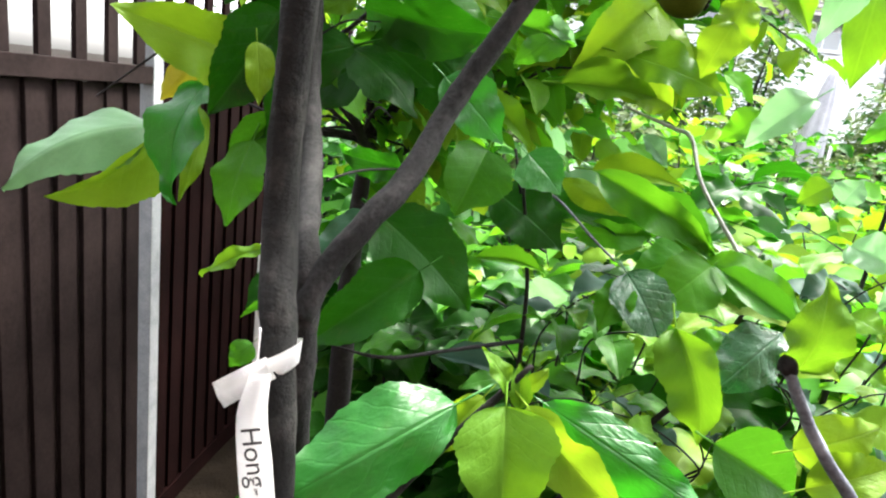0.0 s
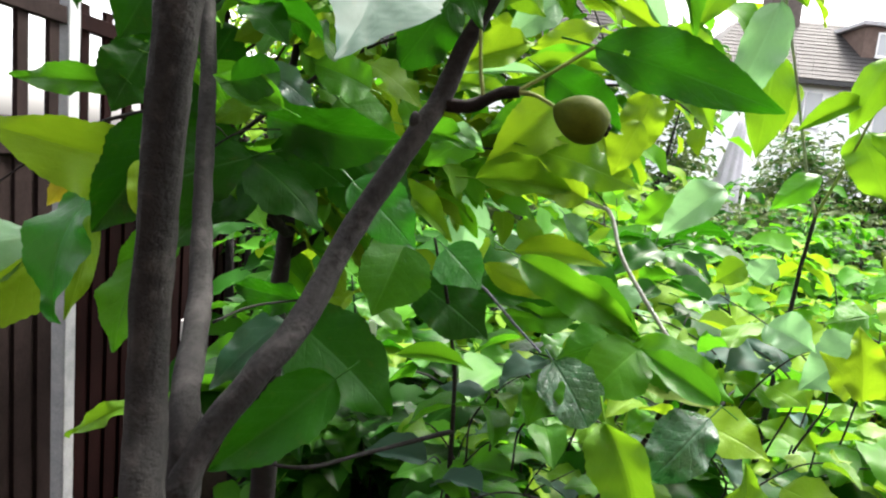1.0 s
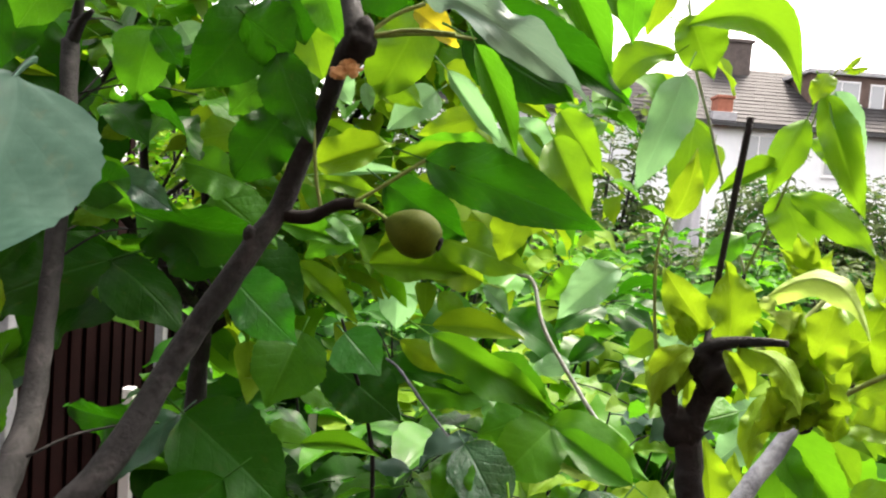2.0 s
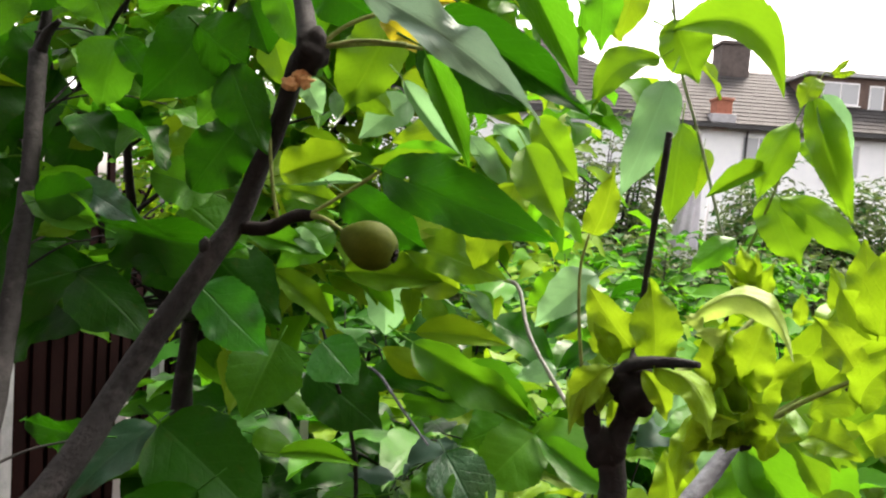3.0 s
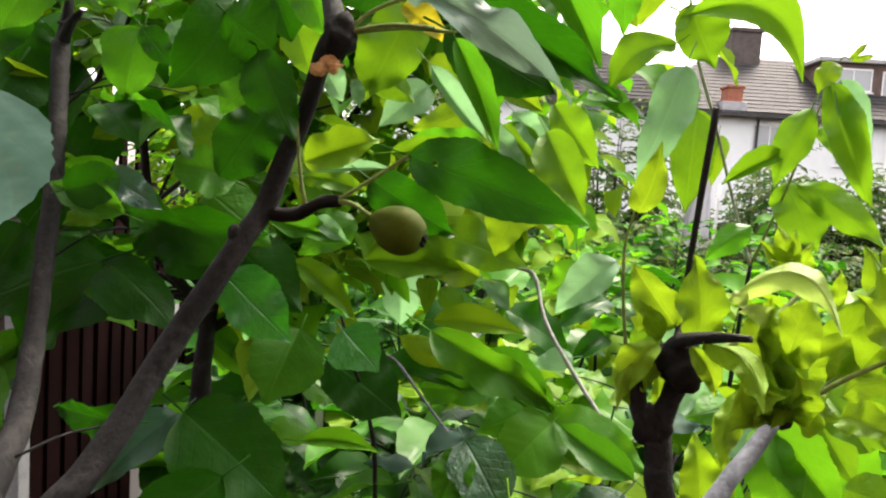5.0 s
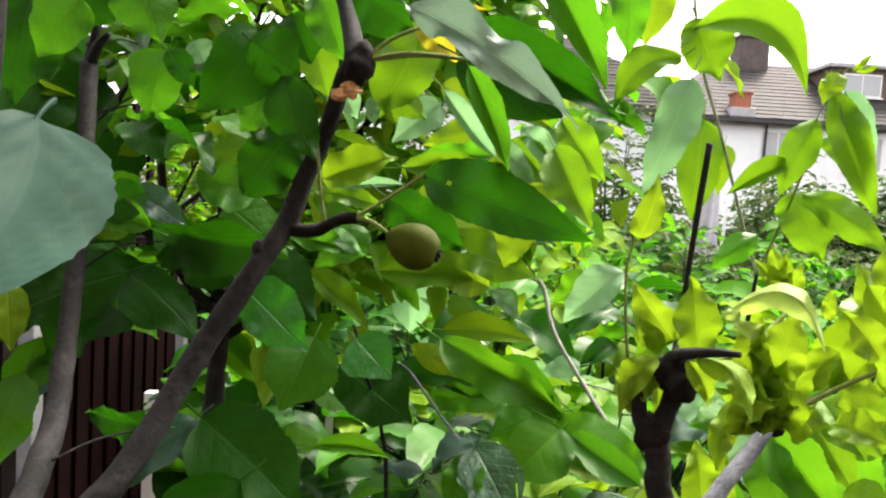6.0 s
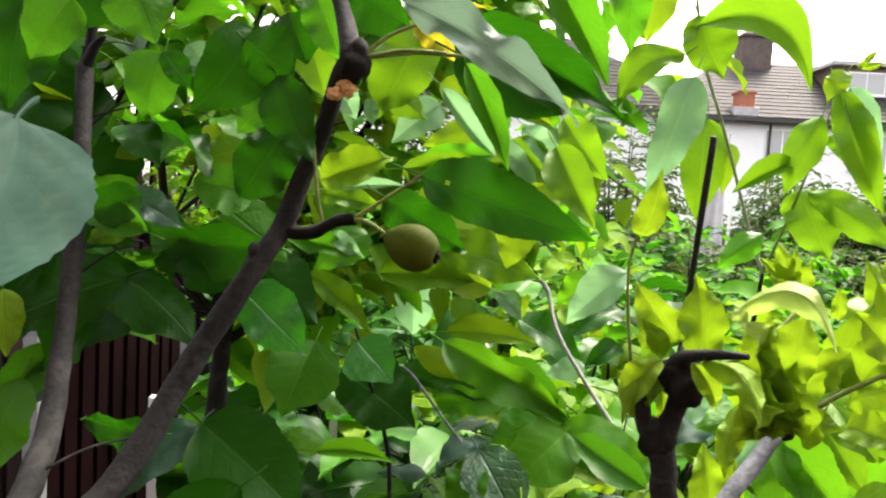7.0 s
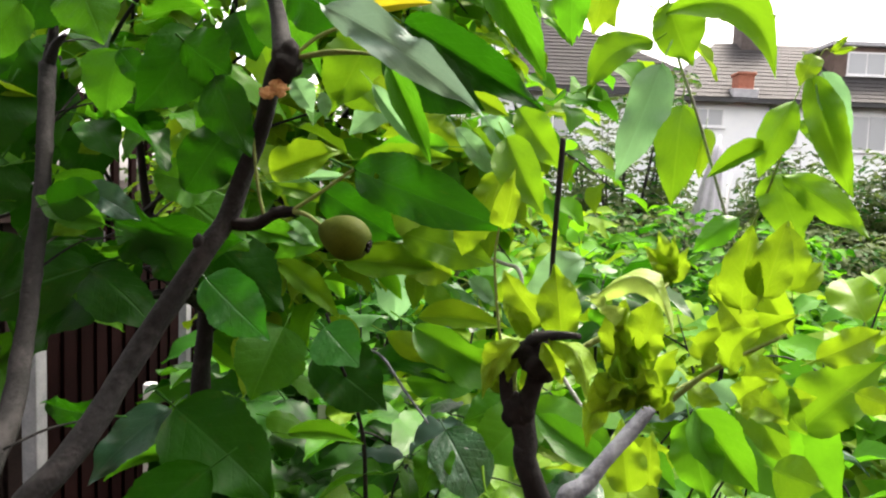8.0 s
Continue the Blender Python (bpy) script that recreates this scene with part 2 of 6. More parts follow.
def tube(points, radii, sides=9, per=6, rough=0.06, bm=None, seed=0):
    """A round, slightly knotty limb along the points."""
    bm = bm or bmesh.new()
    line = smooth_path(points, per)
    n = len(line)
    size = [radii[min(int(i / per), len(radii) - 2)] * (1 - (i % per) / per) + radii[min(int(i / per) + 1, len(radii) - 1)] * (i % per) / per for i in range(n - 1)] + [radii[-1]]
    rings, across = [], None
    for i, q in enumerate(line):
        way = (line[min(i + 1, n - 1)] - line[max(i - 1, 0)]).normalized()
        if across is None:
            across = way.orthogonal().normalized()
        across = (across - way * across.dot(way)).normalized()
        other = way.cross(across)
        ring = []
        for s in range(sides):
            a = 2 * math.pi * s / sides
            bulge = 1 + rough * noise.noise(Vector((q.x * 60 + seed, q.y * 60 + s * 0.9, q.z * 60))) * 2
            ring.append(bm.verts.new(q + (across * math.cos(a) + other * math.sin(a)) * size[i] * bulge))
        rings.append(ring)
    for a, b in zip(rings, rings[1:]):
        for s in range(sides):
            bm.faces.new((a[s], a[(s + 1) % sides], b[(s + 1) % sides], b[s]))
    bm.faces.new(list(reversed(rings[0])))
    bm.faces.new(rings[-1])
    return bm


def lump(at, size, seed=0, rough=0.25, cuts=2, bm=None):
    bm = bm or bmesh.new()
    got = bmesh.ops.create_icosphere(bm, subdivisions=cuts, radius=1.0)["verts"]
    for v in got:
        k = 1 + rough * noise.noise(v.co * 1.7 + Vector((seed, seed * 2, 0)))
        v.co = Vector((v.co.x * size[0] * k + at[0], v.co.y * size[1] * k + at[1], v.co.z * size[2] * k + at[2]))
    return bm


# Blade outlines: how fast the width opens at the base and closes at the tip, and how far the very tip is drawn out.
OUTLINES = {"ovate": (0.52, 0.92, 0.5), "long": (0.66, 1.02, 0.3), "round": (0.50, 0.56, 0.2)}


def blade(shape, arch, fold, rows=18, cols=3, serrate=0.018, wave=0.03, stalk=0.24, hole=False, seed=0, bend=0.0, curl=0.0, twist=0.0, quilt=0.006):
    """A leaf one long and one wide, from (0,0,0) to (0,1,0), its upper face to +z: points, faces and the width and length of each point.
    bend: the midrib's sideways bow; curl: how far the tip hangs; twist: the turn of the tip round the midrib, in radians."""
    a, b, drawn = OUTLINES[shape]
    top = max((s / 200) ** a * (1 - s / 200) ** b for s in range(201))
    lean = 0.10 * math.sin(seed * 1.9)
    pts, uvs, faces = [], [], []
    for i in range(rows + 1):
        s = i / rows
        half = 0.5 * (s ** a * (1 - s) ** b) / top if 0 < i < rows else 0.012
        if s > 0.78:
            half *= 1 - drawn * math.sin(math.pi * (s - 0.78) / 0.22) * 0.5
        if i == rows:
            half = 0.004
        half *= 1 + serrate * (1 if i % 2 else -1) + 0.045 * math.sin(s * 9 + seed) + 0.03 * math.sin(s * 23 + seed * 2)
        turn = twist * s * s
        for j in range(-cols, cols + 1):
            f = j / cols
            x = half * f * (1 + lean * (1 if j > 0 else -1) + 0.05 * math.sin(s * 7 + seed * 1.7 + (2.4 if j < 0 else 0)))
            edge = abs(f) ** 1.6
            z = fold * abs(x) + wave * edge * (math.sin(s * 12.5 + seed + (1.9 if j < 0 else 0)) + 0.6 * math.sin(s * 21 + seed * 2.3 + (0.7 if j < 0 else 0)))
            z += quilt * math.sin(2 * math.pi * (7 * s - 2.1 * abs(f) * half * 2)) * min(1.0, 2.5 * abs(f)) * (1 - 0.4 * abs(f))
            x, z = x * math.cos(turn) - z * math.sin(turn), x * math.sin(turn) + z * math.cos(turn)
            pts.append((x + bend * 4 * s * (1 - s), s, z + arch * 4 * s * (1 - s) - curl * max(0.0, s - 0.35) ** 2 * 2.4))
            uvs.append((0.5 + 0.5 * f, s))
    w = 2 * cols + 1
    for i in range(rows):
        for j in range(w - 1):
            if hole and i == rows // 6 and j == cols - 1:
                continue
            faces.append((i * w + j, i * w + j + 1, (i + 1) * w + j + 1, (i + 1) * w + j))
    if stalk:
        base = len(pts)
        for i in range(5):
            s = i / 4
            for j in range(4):
                g = math.pi * (0.25 + j / 2)
                r = 0.011 + 0.005 * s
                pts.append((r * 1.4 * math.cos(g), 0.03 - stalk * s, r * math.sin(g) - 0.22 * stalk * s * s))
                uvs.append((0.5, 0.02))
        for i in range(4):
            for j in range(4):
                q = base + i * 4
                faces.append((q + j, q + (j + 1) % 4, q + 4 + (j + 1) % 4, q + 4 + j))
    return pts, uvs, faces


def sheet(name, pts, uvs, faces):
    data = bpy.data.meshes.new(name)
    data.from_pydata(pts, [], faces)
    layer = data.uv_layers.new(name="UVMap")
    loops = np.empty(len(data.loops), dtype=np.int32)
    data.loops.foreach_get("vertex_index", loops)
    layer.data.foreach_set("uv", np.asarray(uvs, dtype=np.float32)[loops].ravel())
    data.shade_smooth()
    return data


BLADES = {}


def leaf(plant, base, tip, width, face, shape, arch, material, hole=False, fold=None, bend=0.0, curl=0.0, twist=0.0, wave=None, stalk=0.24, fine=False):
    """One leaf of a plant, from base to tip, its face turned towards a direction. fine: a closer mesh, for the leaves by the camera's way."""
    turn = len(plant.children) % 7
    if fold is None:
        fold = (0.30, 0.05, -0.22, 0.42, 0.16, -0.10, 0.24)[turn]
    if wave is None:
        wave = (0.020, 0.045, 0.030, 0.014, 0.060, 0.035, 0.050)[turn]
    key = (shape, arch, material.name, hole, turn, fold, bend, curl, twist, wave, stalk, fine)
    if key not in BLADES:
        size = dict(rows=30, cols=6) if fine else {}
        BLADES[key] = sheet("leaf", *blade(shape, arch, fold, hole=hole, seed=turn * 2.1 + 9 * bend, wave=wave, bend=bend, curl=curl, twist=twist, stalk=stalk, **size))
        BLADES[key].materials.append(material)
    base, tip = Vector(base), Vector(tip)
    y = tip - base
    size = y.length
    y = y / size
    z = Vector(face)
    z = (z - y * z.dot(y)).normalized()
    x = y.cross(z)
    ob = new("leaf", BLADES[key])
    m = Matrix((x * width, y * size, z * size)).transposed().to_4x4()
    m.translation = base
    ob.parent = plant
    ob.matrix_parent_inverse = plant.matrix_world.inverted()
    ob.matrix_basis = m
    return ob


SMALL = {s: blade(s, 0.10, 0.25, rows=7, cols=1, serrate=0.0, wave=0.04, stalk=0) for s in OUTLINES}


def foliage(name, parent, spots, material, label=""):
    """Many leaves joined: spots are (base, along, face, length, width, outline)."""
    if not spots:
        return None
    P, U, F, n = [], [], [], 0
    for base, along, face, length, width, shape in spots:
        pts, uvs, faces = SMALL[shape]
        y = np.array(along) / np.linalg.norm(along)
        z = np.array(face) - y * np.dot(face, y)
        z = z / (np.linalg.norm(z) + 1e-9)
        x = np.cross(y, z)
        q = np.array(pts)
        P.append(np.array(base) + q[:, :1] * x * width + q[:, 1:2] * y * length + q[:, 2:] * z * length)
        U.append(np.array(uvs))
        F.append(np.array(faces) + n)
        n += len(pts)
    data = sheet(name, np.concatenate(P).tolist(), np.concatenate(U), np.concatenate(F).tolist())
    data.materials.append(material)
    ob = new(name, data)
    ob.parent = parent
    ob.matrix_parent_inverse = parent.matrix_world.inverted()
    tagged(ob, label, kind="stuff")
    return ob


def twig_leaves(rng, line, step, length, spread=0.7, droop=0.35, shape="ovate", ratio=0.55):
    """Leaf places set alternately along a twig, facing up and out."""
    spots, side, gone = [], 1, 0.0
    for a, b in zip(line, line[1:]):
        way = (b - a)
        gone += way.length
        if gone < step:
            continue
        gone = 0.0
        way.normalize()
        out = way.cross(Vector((0, 0, 1)))
        out = (out.normalized() if out.length > 0.1 else Vector((rng.uniform(-1, 1), rng.uniform(-1, 1), 0)).normalized()) * side
        side = -side
        along = (way * rng.uniform(0.2, 0.8) + out * spread * rng.uniform(0.7, 1.4) + Vector((0, 0, -droop * rng.uniform(0.2, 1.6)))).normalized()
        face = Vector((rng.uniform(-0.6, 0.6), rng.uniform(-0.9, 0.3), 1.0))
        size = length * rng.uniform(0.6, 1.2)
        spots.append((tuple(b + along * size * 0.2), tuple(along), tuple(face), size, size * ratio * rng.uniform(0.8, 1.15), shape))
    return spots


def shrub(name, at, height, spread, stems, twigs, length, tones, label, category, seed, step=0.05, low=0.25, bark=None, shape="ovate", ratio=0.55, lean=(0, 0), own=0, reach=1.0):
    """A leafy bush: curved stems from the ground, side twigs, leaves along them; the first `own` leaves are parts of their own."""
    rng = random.Random(seed)
    root = thing(name, at, label, category, "garden trees" if category == "tree" else "garden shrubs")
    bark = bark or DARK_BARK
    spots = []
    for i in range(stems):
        a = 2 * math.pi * (i + rng.random() * 0.7) / stems
        far = spread * rng.uniform(0.35, 1.0)
        top = Vector(at) + Vector((math.cos(a) * far + lean[0], math.sin(a) * far + lean[1], height * rng.uniform(0.72, 1.0)))
        foot = Vector(at) + Vector((math.cos(a) * 0.06, math.sin(a) * 0.06, 0))
        mid = foot.lerp(top, 0.5) + Vector((math.cos(a), math.sin(a), 0)) * far * 0.15 + Vector((rng.uniform(-.05, .05), rng.uniform(-.05, .05), height * 0.08))
        pts = [foot, mid, top]
        part("stem", tube(pts, [0.009 * height + 0.003, 0.005 * height + 0.002, 0.0015], 6, 8), bark, root, smooth=True)
        line = smooth_path(pts, 40)
        for j in range(twigs):
            s = rng.uniform(low, 1.0)
            q = line[min(int(s * (len(line) - 1)), len(line) - 2)]
            b = a + rng.uniform(-1.5, 1.5)
            size = spread * rng.uniform(0.3, 0.75) * (1.15 - 0.55 * s) * reach
            end = q + Vector((math.cos(b) * size, math.sin(b) * size, size * rng.uniform(-0.15, 0.7)))
            bend = q.lerp(end, 0.5) + Vector((0, 0, size * 0.12))
            if j % 6 == 0:
                part("twig", tube([q, bend, end], [0.004, 0.003, 0.0012], 5, 4), bark, root, smooth=True)
            spots += twig_leaves(rng, smooth_path([q, bend, end], 12), step, length, shape=shape, ratio=ratio)
        spots += twig_leaves(rng, line[int(len(line) * low):], step, length, shape=shape, ratio=ratio)
    if at[0] > -0.5 and at[1] < 2.4:
        spots = [s for s in spots if s[0][0] > 0.10 - 0.42 * s[0][1]]
    rng.shuffle(spots)
    spots.sort(key=lambda s: s[0][1] - 0.6 * s[0][2])
    mine, rest = spots[:own], spots[own:]
    solid = {"deep_shade": DEEP_SHADE, "green": GREEN, "fresh": FRESH, "lime": LIME, "waxy": WAXY}
    for base, along, face, size, width, outline in mine:
        leaf(root, base, Vector(base) + Vector(along) * size, width, face, outline, rng.choice((0.06, 0.12)), solid[rng.choice(tones)])
    for k in dict.fromkeys(tones):
        foliage("foliage", root, [s for i, s in enumerate(rest) if tones[i % len(tones)] == k], MASS[k])
    return root

# ---- ground ----
def ground_sheet():
    bm = bmesh.new()
    n = 120
    rows = []
    for i in range(n + 1):
        u = (i / n * 2 - 1)
        x = 3000 * u ** 9 + 14 * u
        row = []
        for j in range(n + 1):
            w = (j / n * 2 - 1)
            y = 3000 * w ** 9 + 20 * w + 4
            dip = min(1.0, max(0.0, (-0.7 - x) / 1.0)) if x > -8 else 0.0
            row.append(bm.verts.new((x, y, 0.03 * noise.noise(Vector((x * 0.8, y * 0.8, 0))) - 0.45 - 0.85 * dip * dip * (3 - 2 * dip))))
        rows.append(row)
    for i in range(n):
        for j in range(n):
            bm.faces.new((rows[i][j], rows[i + 1][j], rows[i + 1][j + 1], rows[i][j + 1]))
    return bm


tagged(link("ground", ground_sheet(), SOIL), "bare garden soil under the shrubs, darkened for shade", "ground", kind="structure")

# ---- fence along the garden's edge ----
FX = -2.1
fence = thing("fence", (FX, 3.5, 0), "brown-stained closeboard fence with slatted trellis top", "fence", kind="structure")
posts = [-0.33, 1.54, 3.43, 5.38, 7.25, 9.12]
for y in posts:
    bm = box((FX - 0.03, y - 0.050, -1.5), (FX + 0.062, y + 0.050, 2.30), 0.008)
    part("post", bm, CONCRETE, fence, "pale weathered concrete post")
rng = random.Random(4)
board_high, board_low = 1.475, -1.15


def board_mesh(kind, wood):
    """A sawn board with eased front edges."""
    bm = bmesh.new()
    w, thick = 0.112 + 0.004 * kind, 0.019
    outline = [(0, 0), (0, w), (thick - 0.003, w), (thick, w - 0.003), (thick, 0.003), (thick - 0.003, 0)]
    low = [bm.verts.new((x, y, board_low)) for x, y in outline]
    high = [bm.verts.new((x, y, board_high + 0.004 * kind)) for x, y in outline]
    n = len(outline)
    for i in range(n):
        bm.faces.new((low[i], high[i], high[(i + 1) % n], low[(i + 1) % n]))
    bm.faces.new(high)
    bm.faces.new(list(reversed(low)))
    bmesh.ops.recalc_face_normals(bm, faces=bm.faces)
    data = bpy.data.meshes.new("board")
    bm.to_mesh(data)
    bm.free()
    data.materials.append(wood)
    return data


kinds = {wood: [board_mesh(i, wood) for i in range(3)] for wood in (FENCE_WOOD, WORN_WOOD)}
for a, b in zip(posts, posts[1:]):
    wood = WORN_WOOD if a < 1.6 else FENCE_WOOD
    for y0, out in ((a + 0.060, 0.019), (a + 0.148, 0.0)):
        y = y0
        while y + 0.12 < b - 0.056:
            ob = new("board", kinds[wood][rng.randrange(3)])
            ob.parent, ob.matrix_parent_inverse = fence, fence.matrix_world.inverted()
            ob.matrix_basis = pose(FX + out + 0.003 * rng.random(), y + 0.006 * rng.random(), 0.004 * rng.random(), 0.25 * rng.uniform(-1, 1), 0.2 * rng.uniform(-1, 1), 0)
            y += 0.176
    part("gravel_board", box((FX, a + 0.056, -1.5), (FX + 0.045, b - 0.056, -1.154), 0.004), wood, fence)
    part("rail", box((FX - 0.012, a + 0.056, 1.482), (FX + 0.066, b - 0.056, 1.575), 0.005), wood, fence)
    part("top_rail", box((FX - 0.005, a + 0.056, 2.13), (FX + 0.055, b - 0.056, 2.215), 0.005), wood, fence)
    y = a + 0.10
    while y < b - 0.10:
        part("slat", box((FX + 0.01, y, 1.576), (FX + 0.036, y + 0.078, 2.27), 0.003), wood, fence)
        y += 0.232

def quad_slab(corners, thick, bm=None):
    """A roof slope or wall: a four-cornered plate with thickness."""
    bm = bm or bmesh.new()
    c = [Vector(q) for q in corners]
    n = (c[1] - c[0]).cross(c[-1] - c[0]).normalized() * thick
    low, high = [bm.verts.new(q - n) for q in c], [bm.verts.new(q) for q in c]
    bm.faces.new(high)
    bm.faces.new(list(reversed(low)))
    for i in range(len(c)):
        bm.faces.new((low[i], low[(i + 1) % len(c)], high[(i + 1) % len(c)], high[i]))
    return bm


# ---- unseen house added at the walker's back, to cut skylight ----
unseen_house = thing("house", (0.5, -3.4, -0.45), "unseen brown house added behind the walker to cut skylight", "house")
# Stands close and dark so less light reaches leaf faces from behind.
part("wall", box((-6.0, -6.0, -0.6), (7.0, -2.6, 5.2)), SLATE_CLAD, unseen_house, "unseen brown wall that cuts skylight")
part("roof", quad_slab([(-6.4, -2.2, 5.2), (7.4, -2.2, 5.2), (7.4, -5.2, 7.8), (-6.4, -5.2, 7.8)], 0.15), TILE, unseen_house, "weathered brown clay tile roof")

# ---- the houses beyond ----
def tiled_slope(parent, eave_a, eave_b, ridge_a, ridge_b, courses):
    """A roof slope of lapped tile courses, each a thick strip tipped up over the one below."""
    slope = part("roof", quad_slab([eave_a, eave_b, ridge_b, ridge_a], 0.12), TILE, parent, "weathered brown clay tile roof")
    ea, eb, ra, rb = (Vector(q) for q in (eave_a, eave_b, ridge_a, ridge_b))
    up = (eb - ea).cross(ra - ea).normalized()
    if up.z < 0:
        up = -up
    for i in range(courses):
        s, t = i / courses, min(1.0, (i + 1.25) / courses)
        a, b, c, d = ea.lerp(ra, s), eb.lerp(rb, s), eb.lerp(rb, t), ea.lerp(ra, t)
        lift = up * 0.045
        strip = bmesh.new()
        bays = 26
        for k in range(bays):
            f, g = k / bays, (k + 0.985) / bays
            h = up * 0.012 * noise.noise(Vector((k * 3.1, i * 1.7, 0)))
            quad_slab([a.lerp(b, f) + lift + h, a.lerp(b, g) + lift + h, d.lerp(c, g) + up * 0.02, d.lerp(c, f) + up * 0.02], 0.03, strip)
        ob = part("tile_course", strip, TILE, slope)
    return slope


def house_window(parent, x0, x1, z0, z1, y, mullions=1):
    w = part("window", box((x0, y - 0.03, z0), (x1, y + 0.08, z1), 0.0), UPVC, parent, "white framed window")
    n = mullions + 1
    for i in range(n):
        a = x0 + 0.06 + (x1 - x0 - 0.06) * i / n
        b = x0 + (x1 - x0 - 0.06) * (i + 1) / n + 0.0
        part("pane", box((a, y - 0.042, z0 + 0.07), (b, y - 0.034, z1 - 0.07)), GLASS, w)
    part("sill", box((x0 - 0.06, y - 0.12, z0 - 0.06), (x1 + 0.06, y - 0.032, z0 - 0.004), 0.01), UPVC, w)


house = thing("house", (13, 28, -0.45), "white rendered house with a brown tiled roof", "house")
part("wall", box((8.2, 25.0, -0.5), (21.0, 33.0, 5.6)), RENDER_WHITE, house, "white rendered wall")
tiled_slope(house, (7.9, 24.6, 5.62), (21.2, 24.6, 5.62), (10.9, 29.0, 8.6), (21.2, 29.0, 8.6), 16)
part("gable_slope", quad_slab([(7.9, 33.0, 5.62), (7.9, 24.6, 5.62), (10.9, 29.0, 8.6)], 0.1), TILE, house)
part("back_roof", quad_slab([(21.2, 33.2, 5.62), (7.9, 33.2, 5.62), (10.9, 29.0, 8.6), (21.2, 29.0, 8.6)], 0.12), TILE, house)
part("fascia", box((7.9, 24.50, 5.46), (21.2, 24.58, 5.60)), GUTTER, house, "black gutter board")
part("downpipe", tube([(11.6, 24.86, 5.4), (11.6, 24.9, 4.9), (11.6, 24.92, -0.45)], [0.04, 0.04, 0.04], 8, 3, 0), GUTTER, house, smooth=True)
house_window(house, 11.45, 12.75, 4.0, 5.28, 25.0, 1)
house_window(house, 8.75, 9.95, 4.6, 5.30, 25.0, 1)
house_window(house, 14.6, 16.0, 3.9, 5.25, 25.0, 1)
house_window(house, 12.6, 14.6, 1.1, 2.3, 25.0, 2)
stack = part("chimney", box((10.30, 24.75, 5.5), (10.88, 25.35, 6.50), 0.02), BRICK_RED, house, "small red brick chimney stack with lead flashing")
part("chimney_cap", box((10.25, 24.7, 6.50), (10.93, 25.4, 6.60), 0.02), BRICK_RED, stack)
part("flashing", box((10.08, 24.6, 5.60), (11.0, 25.42, 5.98), 0.02), LEAD, stack)
tall = part("chimney", box((11.8, 28.4, 7.8), (13.05, 29.4, 9.75), 0.03), BRICK_DARK, house, "tall sooty brick chimney")
part("chimney_cap", box((11.72, 28.32, 9.57), (13.13, 29.48, 9.71), 0.02), BRICK_DARK, tall)
dormer = part("dormer", box((14.6, 26.4, 6.5), (20.0, 29.4, 8.05)), SLATE_CLAD, house, "flat-roofed dormer clad in dark hung tiles")
part("dormer_roof", box((14.4, 26.2, 8.05), (20.2, 29.6, 8.22), 0.02), LEAD, dormer)
house_window(house, 15.1, 16.6, 6.95, 7.85, 26.4, 1)
house_window(house, 17.0, 17.6, 6.75, 7.8, 26.4, 0)

# the neighbouring house, with a lower hipped wing and a taller upper storey
side = thing("house", (3, 30, -0.45), "neighbouring house with dark hipped tile roof and upper window", "house")
part("wall", box((-4.0, 27.0, -0.5), (8.1, 35.0, 6.1)), RENDER_WHITE, side, "pale rendered wall")
tiled_slope(side, (-4.3, 26.5, 6.15), (11.0, 26.5, 6.15), (-4.3, 30.0, 10.25), (2.6, 30.0, 10.25), 24)
part("hip", quad_slab([(11.0, 26.5, 6.15), (11.0, 35.0, 6.15), (2.6, 30.0, 10.25)], 0.1), TILE, side)
part("fascia", box((-4.3, 26.4, 5.90), (9.1, 26.48, 6.13)), GUTTER, side)
part("upper_storey", box((-4.0, 26.7, 6.6), (1.95, 31.0, 10.2)), RENDER_WHITE, side, "cream upper storey wall")
part("storey_side", box((1.953, 26.9, 6.4), (2.3, 31.0, 10.3)), SLATE_CLAD, side)
house_window(side, -0.2, 1.6, 8.2, 9.6, 26.7, 1)
house_window(side, 3.2, 4.6, 3.8, 5.1, 27.0, 1)

# ---- the dark fence at the garden's far end ----
end_fence = thing("end_fence", (5, 16.2, -0.45), "dark weathered wooden fence at the garden's end", "fence", kind="structure")
x = -4.0
while x < 16:
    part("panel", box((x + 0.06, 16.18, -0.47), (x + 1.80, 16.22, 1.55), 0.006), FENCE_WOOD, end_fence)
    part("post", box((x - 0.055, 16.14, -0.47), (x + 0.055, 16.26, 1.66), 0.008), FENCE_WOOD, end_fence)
    x += 1.86

# ---- the folded garden umbrella ----
umbrella = thing("garden_umbrella", (4.62, 12.0, -0.45), "folded garden umbrella in a pale grey canvas cover", "umbrella")
bm = bmesh.new()
rings = []
for i in range(15):
    s = i / 14
    r = 0.24 * (1 - s) ** 0.8 + 0.045
    rings.append([bm.verts.new((4.60 + 0.20 * s + r * (1 + 0.16 * math.sin(7 * g)) * math.cos(g), 12 + r * (1 + 0.16 * math.sin(7 * g)) * math.sin(g), 0.95 + 1.85 * s)) for g in [2 * math.pi * j / 36 for j in range(36)]])
for a, b in zip(rings, rings[1:]):
    for j in range(36):
        bm.faces.new((a[j], a[(j + 1) % 36], b[(j + 1) % 36], b[j]))
bm.faces.new(rings[-1])
bm.faces.new(list(reversed(rings[0])))
part("cover", bm, CANVAS, umbrella, smooth=True)
part("pole", tube([(4.58, 12, -0.42), (4.6, 12, 1.2), (4.82, 12, 2.95)], [0.03, 0.03, 0.025], 10, 4, 0), UPVC, umbrella, smooth=True)
